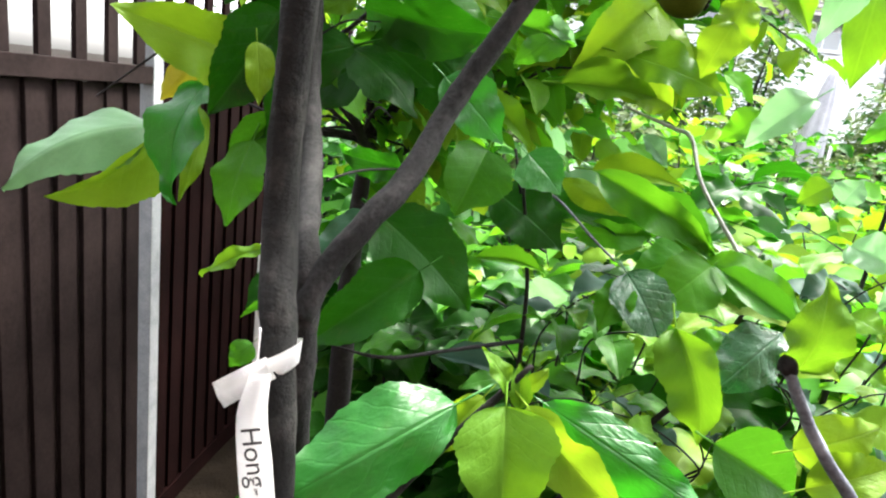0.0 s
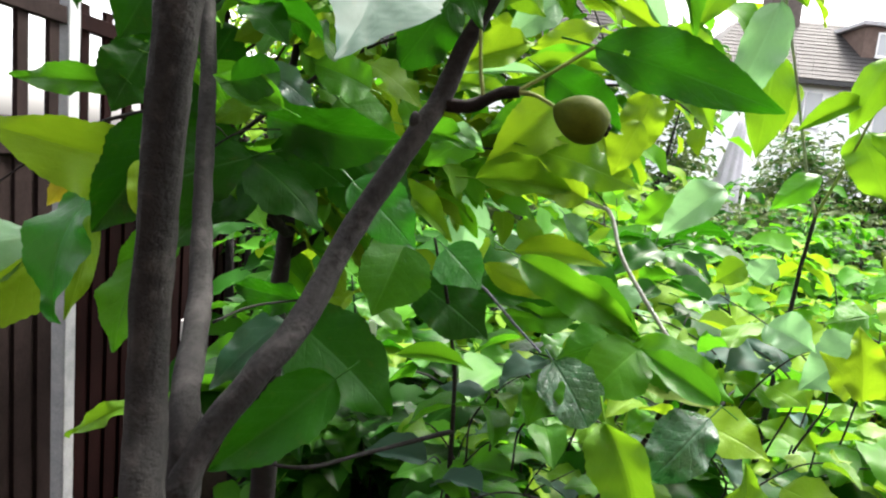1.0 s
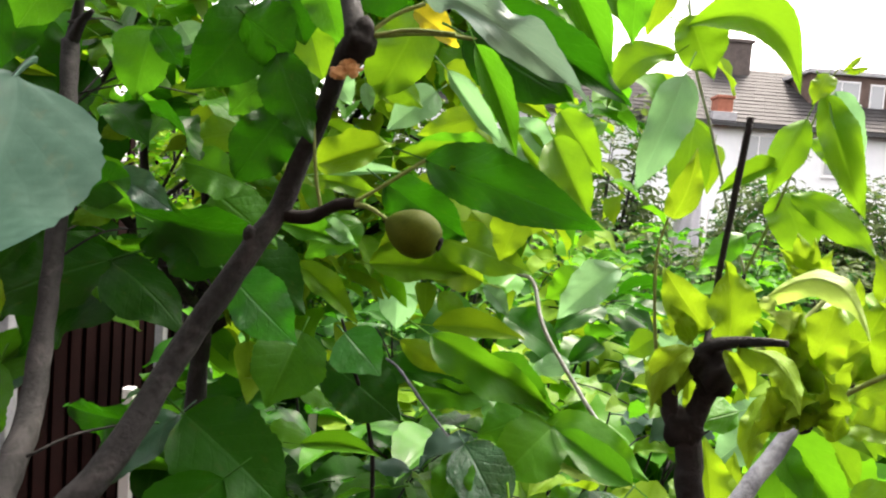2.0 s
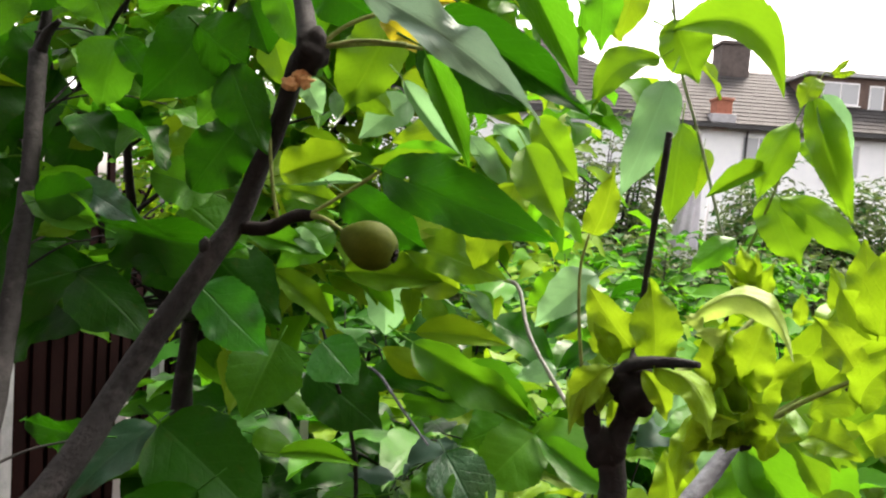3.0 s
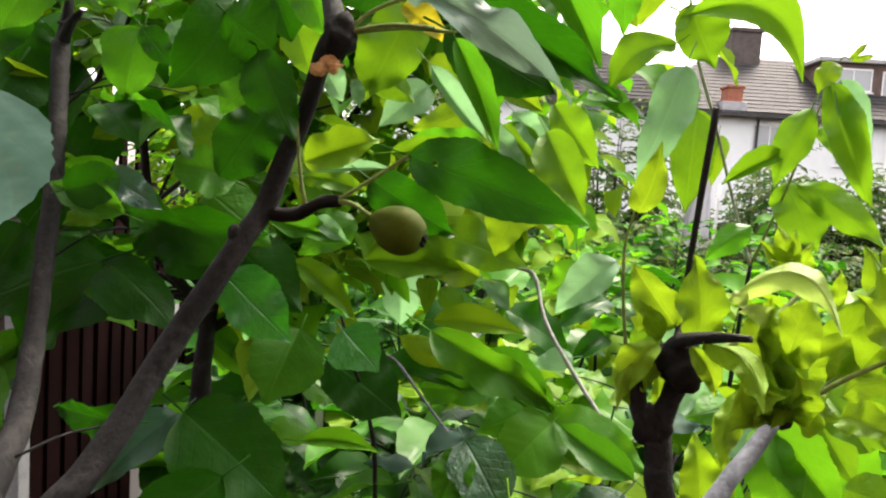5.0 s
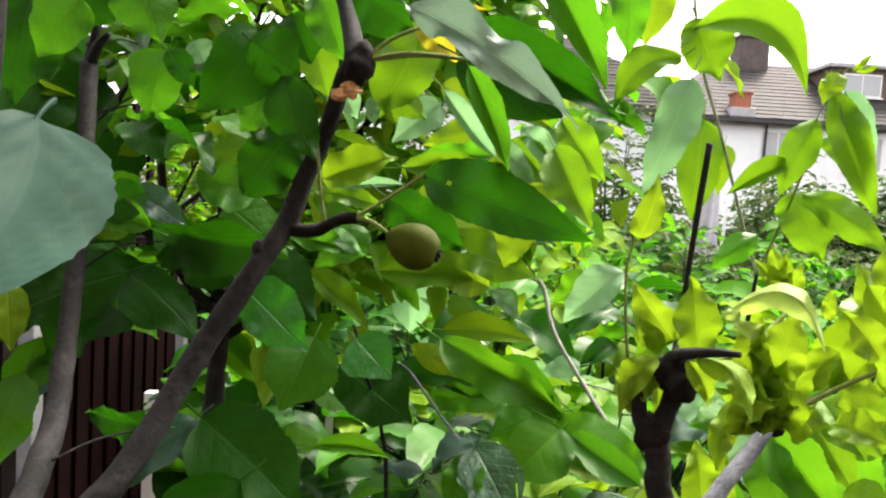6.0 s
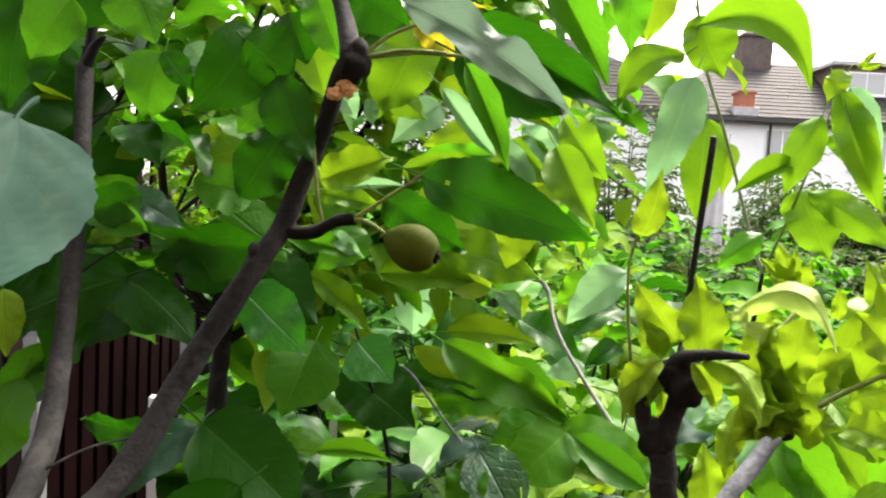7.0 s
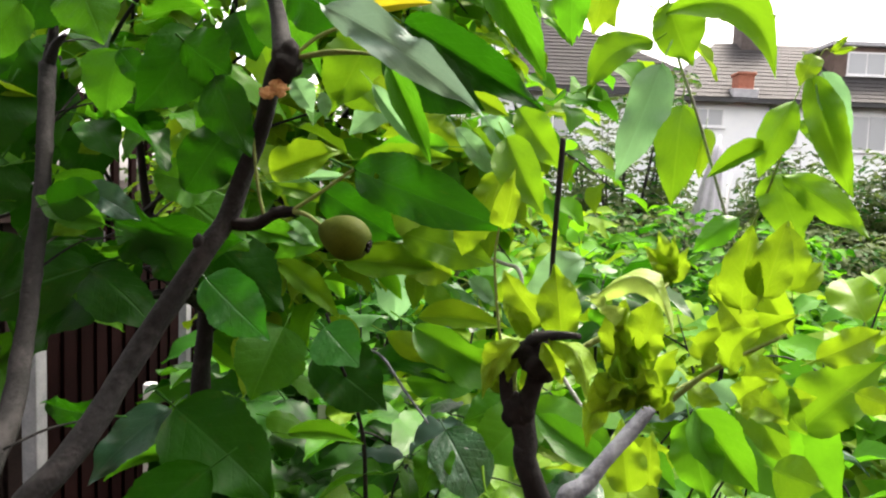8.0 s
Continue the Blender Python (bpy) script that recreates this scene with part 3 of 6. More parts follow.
part("base", box((4.3, 11.72, -0.46), (4.86, 12.28, -0.38), 0.02), CONCRETE, umbrella)
stake = thing("garden_stake", (5.05, 12.1, -0.45), "slim white garden stake beside the umbrella", "stake")
part("shaft", tube([(5.05, 12.1, -0.46), (5.06, 12.1, 1.2), (5.10, 12.1, 2.3)], [0.03, 0.03, 0.03], 8, 3, 0), UPVC, stake, smooth=True)

# ---- the pear tree in front ----
pear_tree = thing("pear_tree", (-0.10, 0.26, -0.45), "young pear tree with slim grey-brown stems and green leaves", "tree")
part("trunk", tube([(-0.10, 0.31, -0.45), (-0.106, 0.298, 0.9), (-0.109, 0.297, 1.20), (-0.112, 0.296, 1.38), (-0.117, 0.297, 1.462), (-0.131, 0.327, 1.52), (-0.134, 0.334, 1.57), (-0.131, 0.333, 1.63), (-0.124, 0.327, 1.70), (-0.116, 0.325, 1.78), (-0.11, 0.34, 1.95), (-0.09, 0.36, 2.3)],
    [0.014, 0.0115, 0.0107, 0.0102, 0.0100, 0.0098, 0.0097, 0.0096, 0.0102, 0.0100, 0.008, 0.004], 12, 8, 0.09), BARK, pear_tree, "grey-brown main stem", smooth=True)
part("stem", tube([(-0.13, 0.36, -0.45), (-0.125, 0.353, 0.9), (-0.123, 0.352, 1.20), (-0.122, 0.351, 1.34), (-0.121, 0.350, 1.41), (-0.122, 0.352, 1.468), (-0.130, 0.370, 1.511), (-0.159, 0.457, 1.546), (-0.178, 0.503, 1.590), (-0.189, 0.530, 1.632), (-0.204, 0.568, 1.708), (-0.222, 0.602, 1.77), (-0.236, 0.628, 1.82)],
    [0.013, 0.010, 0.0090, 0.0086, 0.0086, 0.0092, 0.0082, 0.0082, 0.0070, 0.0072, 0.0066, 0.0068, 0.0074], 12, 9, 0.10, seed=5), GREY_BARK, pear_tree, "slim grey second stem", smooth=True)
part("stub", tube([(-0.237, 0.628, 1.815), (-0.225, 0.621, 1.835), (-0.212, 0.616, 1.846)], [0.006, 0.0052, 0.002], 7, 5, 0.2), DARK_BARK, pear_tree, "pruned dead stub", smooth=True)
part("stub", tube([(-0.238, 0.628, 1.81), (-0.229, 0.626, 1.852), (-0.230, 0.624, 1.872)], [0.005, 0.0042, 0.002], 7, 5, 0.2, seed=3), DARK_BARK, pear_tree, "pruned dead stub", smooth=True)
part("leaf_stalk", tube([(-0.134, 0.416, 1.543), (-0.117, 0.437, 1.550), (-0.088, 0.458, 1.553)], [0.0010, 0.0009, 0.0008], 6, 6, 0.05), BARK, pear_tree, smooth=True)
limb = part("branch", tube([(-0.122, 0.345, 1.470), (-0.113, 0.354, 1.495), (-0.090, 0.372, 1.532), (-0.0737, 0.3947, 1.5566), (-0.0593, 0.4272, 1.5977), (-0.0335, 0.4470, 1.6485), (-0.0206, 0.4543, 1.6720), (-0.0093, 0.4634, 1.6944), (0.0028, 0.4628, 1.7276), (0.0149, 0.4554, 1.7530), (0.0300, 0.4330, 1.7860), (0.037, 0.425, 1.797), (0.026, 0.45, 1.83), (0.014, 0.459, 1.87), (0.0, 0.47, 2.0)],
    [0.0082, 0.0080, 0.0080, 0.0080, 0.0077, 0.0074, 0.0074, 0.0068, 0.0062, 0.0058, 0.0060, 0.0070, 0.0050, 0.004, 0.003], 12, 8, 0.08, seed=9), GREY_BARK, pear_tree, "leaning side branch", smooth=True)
part("knot", lump((-0.0235, 0.4507, 1.6775), (0.0042, 0.0040, 0.0058), 2), BARK, limb, smooth=True)
part("knuckle", lump((0.040, 0.424, 1.793), (0.0092, 0.0090, 0.0120), 7, 0.42, 3), DARK_BUD, limb, "dark swollen bud knuckle", smooth=True)
for i in range(6):
    part("bud_scale", lump((0.033 + 0.0045 * math.cos(i * 1.3), 0.421 + 0.003 * math.sin(i * 2), 1.7755 + 0.004 * math.sin(i * 1.9)), (0.0040, 0.0018, 0.0030), i * 3.7, 1.1, 3), BUD_SCALE, limb, "orange bud scale", smooth=True)
part("spur", tube([(-0.0091, 0.4635, 1.6915), (0.006, 0.462, 1.690), (0.018, 0.457, 1.694), (0.030, 0.452, 1.700), (0.040, 0.449, 1.701)], [0.0050, 0.0048, 0.0042, 0.0040, 0.0034], 9, 6, 0.25, seed=4), DARK_BUD, pear_tree, "knobbly fruiting spur", smooth=True)
part("leaf_stalk", tube([(0.038, 0.449, 1.701), (0.055, 0.445, 1.712), (0.081, 0.437, 1.730)], [0.0013, 0.0012, 0.0012], 6, 5, 0), GREEN_TWIG, pear_tree, smooth=True)
part("leaf_stalk", tube([(0.018, 0.457, 1.696), (0.014, 0.455, 1.716), (0.011, 0.452, 1.75)], [0.0014, 0.0013, 0.001], 6, 5, 0), GREEN_TWIG, pear_tree, smooth=True)
for end in ((0.093, 0.41, 1.797), (0.11, 0.43, 1.80), (0.075, 0.42, 1.815)):
    part("leaf_stalk", tube([(0.042, 0.424, 1.795), ((0.042 + end[0]) / 2, (0.424 + end[1]) / 2, (1.795 + end[2]) / 2 + 0.003), end], [0.0013, 0.0012, 0.0012], 6, 5, 0), GREEN_TWIG, pear_tree, smooth=True)


def pear_fruit():
    at, way = Vector((0.079, 0.431, 1.686)), Vector((0.93, -0.15, -0.32)).normalized()
    turn = way.to_track_quat("Z", "Y").to_matrix().to_4x4()
    bm = bmesh.new()
    rows, sides = 18, 22
    rings = []
    for i in range(rows + 1):
        s = i / rows
        z = -0.0200 + 0.0370 * s
        r = 0.0174 * math.sin(math.pi * min(1, s * 0.985 + 0.006) ** 0.86) ** 0.62 * (0.62 + 0.42 * s if s < 0.9 else 1.0)
        if s > 0.93:
            z -= 0.0035 * ((s - 0.93) / 0.07)
        rings.append([bm.verts.new(turn @ Vector((r * math.cos(2 * math.pi * j / sides), r * math.sin(2 * math.pi * j / sides), z)) + at) for j in range(sides)])
    for a, b in zip(rings, rings[1:]):
        for j in range(sides):
            bm.faces.new((a[j], a[(j + 1) % sides], b[(j + 1) % sides], b[j]))
    bm.faces.new(rings[-1])
    bm.faces.new(list(reversed(rings[0])))
    fruit = part("pear", bm, PEAR_SKIN, pear_tree, "small unripe green pear", smooth=True)
    end = at + way * 0.0150
    for i in range(5):
        g = i * 1.257
        q = turn @ Vector((0.0028 * math.cos(g), 0.0028 * math.sin(g), 0)) + end
        part("calyx_lobe", lump(q, (0.0016, 0.0016, 0.0018), i, 0.5, 1), DARK_BUD, fruit, smooth=True)
    part("fruit_stalk", tube([(0.039, 0.449, 1.701), (0.050, 0.444, 1.699), (0.061, 0.437, 1.693)], [0.0020, 0.0014, 0.0013], 7, 6, 0.05), GREEN_TWIG, fruit, smooth=True)


pear_fruit()

# lower shoot of the pear tree
part("shoot", tube([(-0.10, 0.345, 1.30), (-0.05, 0.37, 1.36), (0.0, 0.385, 1.42), (0.02, 0.39, 1.445)], [0.005, 0.004, 0.0026, 0.0016], 8, 6, 0.1), BARK, pear_tree, smooth=True)


def name_tag():
    """A strip of white label tape tied round the stem, its end hanging, with handwriting."""
    c = Vector((-0.0885, 0.218, 1.497))
    tag = thing("plant_label", (-0.10, 0.208, 1.47), "white tape plant label tied round the pear stem", "label")
    bm = bmesh.new()
    n, r, wide = 26, 0.0083, 0.0100
    rows = []
    for i in range(n + 1):
        g = math.pi * 2 * i / n
        tilt = 0.0052 * math.cos(g)
        rows.append([bm.verts.new((c.x + (r + 0.0004 * k) * math.cos(g), c.y + (r + 0.0004 * k) * math.sin(g), c.z + tilt + (k - 1) * wide / 2)) for k in range(3)])
    for a, b in zip(rows, rows[1:]):
        for k in range(2):
            bm.faces.new((a[k], b[k], b[k + 1], a[k + 1]))
    bmesh.ops.solidify(bm, geom=bm.faces[:], thickness=0.0003)
    part("loop", bm, PAPER, tag, smooth=True)

    def strip(points, wides, across, name):
        bm = bmesh.new()
        line = smooth_path(points, 6)
        side = Vector(across).normalized()
        rows = []
        for i, q in enumerate(line):
            f = i / (len(line) - 1) * (len(wides) - 1)
            w = wides[int(f)] * (1 - f % 1) + wides[min(int(f) + 1, len(wides) - 1)] * (f % 1)
            rows.append([bm.verts.new(q + side * w * k / 2 + Vector((0, -0.0012 * (1 - k * k), 0))) for k in (-1, 0, 1)])
        for a, b in zip(rows, rows[1:]):
            for k in range(2):
                bm.faces.new((a[k], a[k + 1], b[k + 1], b[k]))
        bmesh.ops.solidify(bm, geom=bm.faces[:], thickness=0.0003)
        return part(name, bm, PAPER, tag, smooth=True)

    strip([(-0.0875, 0.2085, 1.4985), (-0.0944, 0.2064, 1.4938), (-0.1065, 0.2048, 1.4850)], [0.0090, 0.0100, 0.0108], (-0.55, 0.1, 0.84), "tail")
    strip([(-0.0905, 0.2058, 1.4965), (-0.0912, 0.2015, 1.4818), (-0.0875, 0.1975, 1.4640), (-0.0800, 0.1935, 1.42)], [0.008, 0.0118, 0.0135, 0.0135], (1, 0.12, 0.10), "hanging_strip")
    part("tie", tube([(-0.0945, 0.2125, 1.512), (-0.0940, 0.2105, 1.500), (-0.0925, 0.2085, 1.493)], [0.0007, 0.0007, 0.0007], 6, 6, 0), WIRE, tag, "thin pale string", smooth=True)
    text = bpy.data.curves.new("writing", "FONT")
    text.body, text.size, text.extrude = "Hong-", 0.0108, 0.00005
    text.align_x = "LEFT"
    ob = new("writing", text)
    deps = bpy.context.evaluated_depsgraph_get()
    data = bpy.data.meshes.new_from_object(ob.evaluated_get(deps))
    bpy.data.objects.remove(ob)
    data.materials.append(INK)
    word = new("writing", data)
    word.parent, word.matrix_parent_inverse = tag, tag.matrix_world.inverted()
    word["label"] = "handwritten black word"
    down = Vector((0.0080, -0.0030, -0.033)).normalized()
    up = Vector((1, 0.12, 0.10)).normalized()
    up = (up - down * up.dot(down)).normalized()
    out = down.cross(up)
    m = Matrix((down, up, out)).transposed().to_4x4()
    m.translation = Vector((-0.0938, 0.1978, 1.4775)) + out * 0.0006
    word.matrix_basis = m
    bar = tube([(-0.0865, 0.2110, 1.4965), (-0.0825, 0.2145, 1.4990)], [0.0006, 0.0006], 5, 4, 0)
    part("ink_line", bar, INK, tag)
    # tied at its height on the stem, at its true size
    tag.matrix_world = Matrix.Translation((-0.1167, 0.2974, 1.4617)) @ Matrix.Scale(1.33, 4) @ Matrix.Translation(-c) @ tag.matrix_world


name_tag()

# ---- the cut sapling close by ----
cut_sapling = thing("cut_sapling", (0.19, 0.29, -0.45), "cut-back sapling stems with pale young yellow-green shoots", "tree")
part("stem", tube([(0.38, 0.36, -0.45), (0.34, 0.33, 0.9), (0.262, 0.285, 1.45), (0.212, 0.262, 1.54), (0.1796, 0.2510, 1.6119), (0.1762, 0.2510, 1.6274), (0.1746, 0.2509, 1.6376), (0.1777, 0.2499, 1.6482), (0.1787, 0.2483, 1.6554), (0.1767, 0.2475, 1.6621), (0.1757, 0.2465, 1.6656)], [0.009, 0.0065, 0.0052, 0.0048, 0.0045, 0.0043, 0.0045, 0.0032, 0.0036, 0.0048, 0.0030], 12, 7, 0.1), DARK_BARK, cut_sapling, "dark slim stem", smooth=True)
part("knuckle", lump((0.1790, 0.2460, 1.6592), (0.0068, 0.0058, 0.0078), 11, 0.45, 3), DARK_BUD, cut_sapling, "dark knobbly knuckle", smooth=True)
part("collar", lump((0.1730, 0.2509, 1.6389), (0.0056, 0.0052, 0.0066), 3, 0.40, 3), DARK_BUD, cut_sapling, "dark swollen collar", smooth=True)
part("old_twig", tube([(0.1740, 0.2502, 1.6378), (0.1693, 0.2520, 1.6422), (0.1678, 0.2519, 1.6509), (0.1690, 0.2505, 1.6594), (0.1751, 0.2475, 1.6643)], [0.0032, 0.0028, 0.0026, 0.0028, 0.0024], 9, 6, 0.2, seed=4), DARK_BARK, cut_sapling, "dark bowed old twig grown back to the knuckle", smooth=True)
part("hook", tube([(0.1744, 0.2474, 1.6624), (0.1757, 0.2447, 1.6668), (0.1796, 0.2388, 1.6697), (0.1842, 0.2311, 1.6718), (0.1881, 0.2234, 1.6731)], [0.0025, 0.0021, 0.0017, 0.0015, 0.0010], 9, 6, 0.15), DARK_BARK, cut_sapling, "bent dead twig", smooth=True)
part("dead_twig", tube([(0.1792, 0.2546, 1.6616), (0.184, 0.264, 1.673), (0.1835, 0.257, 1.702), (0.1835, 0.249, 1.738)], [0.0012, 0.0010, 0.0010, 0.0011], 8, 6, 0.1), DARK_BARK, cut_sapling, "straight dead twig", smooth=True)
part("stem", tube([(0.205, 0.264, 1.548), (0.1949, 0.2702, 1.5933), (0.2047, 0.2777, 1.6006), (0.2203, 0.2886, 1.6134), (0.2358, 0.2983, 1.6269)], [0.0038, 0.0038, 0.0036, 0.0033, 0.0030], 10, 7, 0.12, seed=8), CUT_TWIG, cut_sapling, "grey woody side stem", smooth=True)
part("collar", lump((0.2407, 0.3022, 1.6293), (0.006, 0.006, 0.005), 5, 0.5), DARK_BUD, cut_sapling, smooth=True)
for pts in ([(0.2402, 0.3004, 1.6303), (0.2597, 0.3127, 1.6375), (0.2914, 0.3420, 1.6407), (0.3092, 0.3458, 1.6586)], [(0.1670, 0.2628, 1.6559), (0.1640, 0.2619, 1.6760), (0.1622, 0.2590, 1.6940), (0.1629, 0.2539, 1.7054)]):
    part("shoot", tube(pts, [0.0007, 0.0006, 0.0005, 0.0004], 7, 6, 0.05), GREEN_TWIG, cut_sapling, "soft green shoot", smooth=True)
for pts in ([(0.19, 0.266, 1.655), (0.215, 0.27, 1.67), (0.232, 0.275, 1.685)], [(0.25, 0.316, 1.625), (0.262, 0.30, 1.645), (0.285, 0.285, 1.665)], [(0.178, 0.268, 1.632), (0.172, 0.262, 1.645), (0.173, 0.258, 1.662)]):
    part("shoot", tube(pts, [0.0014, 0.0011, 0.0007], 7, 6, 0.05), GREEN_TWIG, cut_sapling, "soft green shoot", smooth=True)
part("stem", tube([(0.285, 0.42, 1.0), (0.22, 0.31, 1.40), (0.174, 0.277, 1.443), (0.141, 0.266, 1.479), (0.117, 0.259, 1.515)], [0.005, 0.0045, 0.0032, 0.0028, 0.0026], 10, 7, 0.12, seed=6), CUT_TWIG, cut_sapling, "grey woody side stem", smooth=True)
part("collar", lump((0.117, 0.259, 1.516), (0.0042, 0.004, 0.0042), 6, 0.4), DARK_BUD, cut_sapling, smooth=True)

# ---- the wild sapling to the side ----
wild_sapling = thing("wild_sapling", (0.760, 1.520, -0.45), "thin wild sapling with long twigs of bright leaflets", "tree")
part("stem", tube([(0.780, 1.540, -0.46), (0.760, 1.530, 0.8), (0.780, 1.520, 1.391), (0.785, 1.494, 1.604)], [0.010, 0.008, 0.0050, 0.0042], 9, 7, 0.1), DARK_BARK, wild_sapling, smooth=True)
part("twig", tube([(0.785, 1.494, 1.604), (0.735, 1.465, 1.700), (0.612, 1.326, 1.884), (0.529, 1.226, 1.988), (0.489, 1.172, 2.077), (0.468, 1.146, 2.150)], [0.0040, 0.0034, 0.0030, 0.0028, 0.0026, 0.002], 8, 7, 0.06), GREY_TWIG, wild_sapling, smooth=True)
part("twig", tube([(0.785, 1.494, 1.604), (0.804, 1.438, 1.730), (0.811, 1.371, 1.856), (0.841, 1.337, 2.010), (0.864, 1.338, 2.026)], [0.0036, 0.0030, 0.0024, 0.0018, 0.0012], 8, 7, 0.06), GREEN_TWIG, wild_sapling, smooth=True)

# ---- the young tree in the middle ----
young_tree = thing("young_tree", (0.05, 1.0, -0.45), "young fruit tree with broad glossy leaves and thin twigs", "tree")
part("trunk", tube([(0.05, 1.02, -0.45), (0.04, 1.0, 0.7), (0.03, 0.97, 1.25), (0.015, 0.95, 1.40), (-0.02, 0.88, 1.55)], [0.010, 0.007, 0.0038, 0.0028, 0.0018], 9, 7, 0.1), BARK, young_tree, smooth=True)
part("twig", tube([(0.015, 0.955, 1.40), (0.018, 0.95, 1.472), (0.032, 0.94, 1.488), (0.055, 0.925, 1.480), (0.092, 0.863, 1.453), (0.124, 0.810, 1.432)], [0.0024, 0.0022, 0.0021, 0.0021, 0.0019, 0.0013], 8, 7, 0.15), CUT_TWIG, young_tree, smooth=True)
part("twig", tube([(0.36, 0.97, 1.39), (0.319, 1.017, 1.449), (0.274, 1.072, 1.523), (0.261, 1.136, 1.587), (0.233, 1.157, 1.600), (0.15, 1.167, 1.626)], [0.0034, 0.0034, 0.0034, 0.0036, 0.0032, 0.002], 8, 7, 0.12), GREY_TWIG, young_tree, "pale bare twig with a sharp bend", smooth=True)
part("twig", tube([(0.36, 0.97, 1.39), (0.30, 1.0, 1.2), (0.10, 1.02, 0.9), (0.04, 1.0, 0.7)], [0.0036, 0.005, 0.007, 0.008], 8, 7, 0.1), BARK, young_tree, smooth=True)
part("twig", tube([(0.02, 0.95, 1.40), (0.0, 0.87, 1.49), (0.0, 0.80, 1.535), (0.02, 0.78, 1.54)], [0.003, 0.0024, 0.0018, 0.0012], 7, 6, 0.1), BARK, young_tree, smooth=True)
part("twig", tube([(0.03, 0.97, 1.25), (-0.08, 0.85, 1.26), (-0.15, 0.775, 1.268), (-0.225, 0.772, 1.275)], [0.004, 0.003, 0.0026, 0.0016], 7, 6, 0.1), DARK_BARK, young_tree, smooth=True)

rng = random.Random(77)
for j in range(46):
    foot = Vector((rng.uniform(0.02, 0.75), rng.uniform(0.92, 1.25), rng.uniform(1.0, 1.36)))
    g, size = rng.uniform(0, 2 * math.pi), rng.uniform(0.10, 0.24)
    end = foot + Vector((math.cos(g) * size, math.sin(g) * size * 0.5, rng.uniform(0.02, 0.14)))
    if end.y < 0.84:
        continue
    bend = foot.lerp(end, 0.5) + Vector((0, 0, 0.02))
    part("twig", tube([Vector((foot.x * 0.8, 1.1, 0.9)).lerp(foot, 0.75), foot, bend, end], [0.002, 0.0018, 0.0014, 0.001], 5, 5, 0.1), BARK, young_tree, smooth=True)
    for base, along, face, size, width, outline in twig_leaves(rng, smooth_path([foot, bend, end], 12), 0.034, 0.098, ratio=0.6):
        # Right-hand leaves take brighter tones for light, left-hand ones deeper for shade.
        pick = rng.choice((GREEN, BRIGHT, BRIGHT, LIME, WAXY) if base[0] > 0.2 else (DEEP_SHADE, GREEN, GREEN, WAXY, BRIGHT))
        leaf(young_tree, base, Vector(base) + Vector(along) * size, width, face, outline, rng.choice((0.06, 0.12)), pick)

# ---- the older tree behind ----
back_tree = thing("back_tree", (-0.30, 1.16, -0.45), "dark-stemmed older fruit tree with dense green crown", "tree")
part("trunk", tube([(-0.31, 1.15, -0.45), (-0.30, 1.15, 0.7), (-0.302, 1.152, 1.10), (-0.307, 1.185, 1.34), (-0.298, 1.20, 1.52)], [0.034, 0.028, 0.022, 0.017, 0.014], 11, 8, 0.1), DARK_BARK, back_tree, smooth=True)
limbs = [([(-0.298, 1.20, 1.52), (-0.37, 1.18, 1.592), (-0.40, 1.17, 1.68), (-0.42, 1.15, 1.95)], [0.011, 0.009, 0.008, 0.004]),
    ([(-0.298, 1.20, 1.52), (-0.307, 1.20, 1.631), (-0.30, 1.18, 1.8), (-0.22, 1.2, 2.2)], [0.010, 0.008, 0.007, 0.004]),
    ([(-0.298, 1.20, 1.515), (-0.397, 1.106, 1.523), (-0.43, 1.08, 1.53), (-0.45, 1.06, 1.56)], [0.009, 0.007, 0.005, 0.003]),
    ([(-0.29, 1.2, 1.5), (-0.285, 1.11, 1.513), (-0.298, 0.925, 1.632), (-0.32, 0.82, 1.72), (-0.30, 0.75, 1.85)], [0.010, 0.009, 0.007, 0.005, 0.003]),
    ([(-0.298, 1.20, 1.52), (-0.15, 1.3, 1.75), (0.0, 1.35, 2.0), (0.12, 1.36, 2.3)], [0.010, 0.008, 0.006, 0.003]),
    ([(-0.298, 1.20, 1.45), (-0.10, 1.28, 1.6), (0.10, 1.30, 1.72), (0.28, 1.3, 1.85)], [0.009, 0.007, 0.005, 0.003])]
limbs += [([(-0.41, 1.16, 1.85), (-0.50, 1.1, 2.05), (-0.60, 1.1, 2.3)], [0.007, 0.005, 0.003]),
    ([(-0.25, 1.19, 2.05), (-0.32, 1.0, 2.2), (-0.36, 0.8, 2.3)], [0.006, 0.004, 0.003]),
    ([(-0.05, 1.33, 1.9), (0.1, 1.15, 2.05), (0.15, 0.95, 2.2)], [0.006, 0.004, 0.003])]
rng = random.Random(21)
crown = []
for pts, radii in limbs:
    bough = part("limb", tube(pts, radii, 9, 7, 0.12, seed=len(crown)), DARK_BARK, back_tree, smooth=True)
    line = smooth_path(pts, 30)
    for j in range(64):
        q = line[rng.randrange(len(line) // 6, len(line))]
        g = rng.uniform(0, 2 * math.pi)
        size = rng.uniform(0.12, 0.36)
        end = q + Vector((math.cos(g) * size, math.sin(g) * size * 0.8, size * rng.uniform(-0.5, 0.8)))
        if end.y < 0.66 or (end.z < 1.5 and end.x < -0.35):
            continue
        bend = q.lerp(end, 0.5) + Vector((0, 0, 0.03))
        if j % 5 == 0:
            part("twig", tube([q, bend, end], [0.0032, 0.0024, 0.001], 6, 5, 0.1), DARK_BARK, bough, smooth=True)
        crown += twig_leaves(rng, smooth_path([q, bend, end], 12), 0.032, 0.088, droop=0.6)
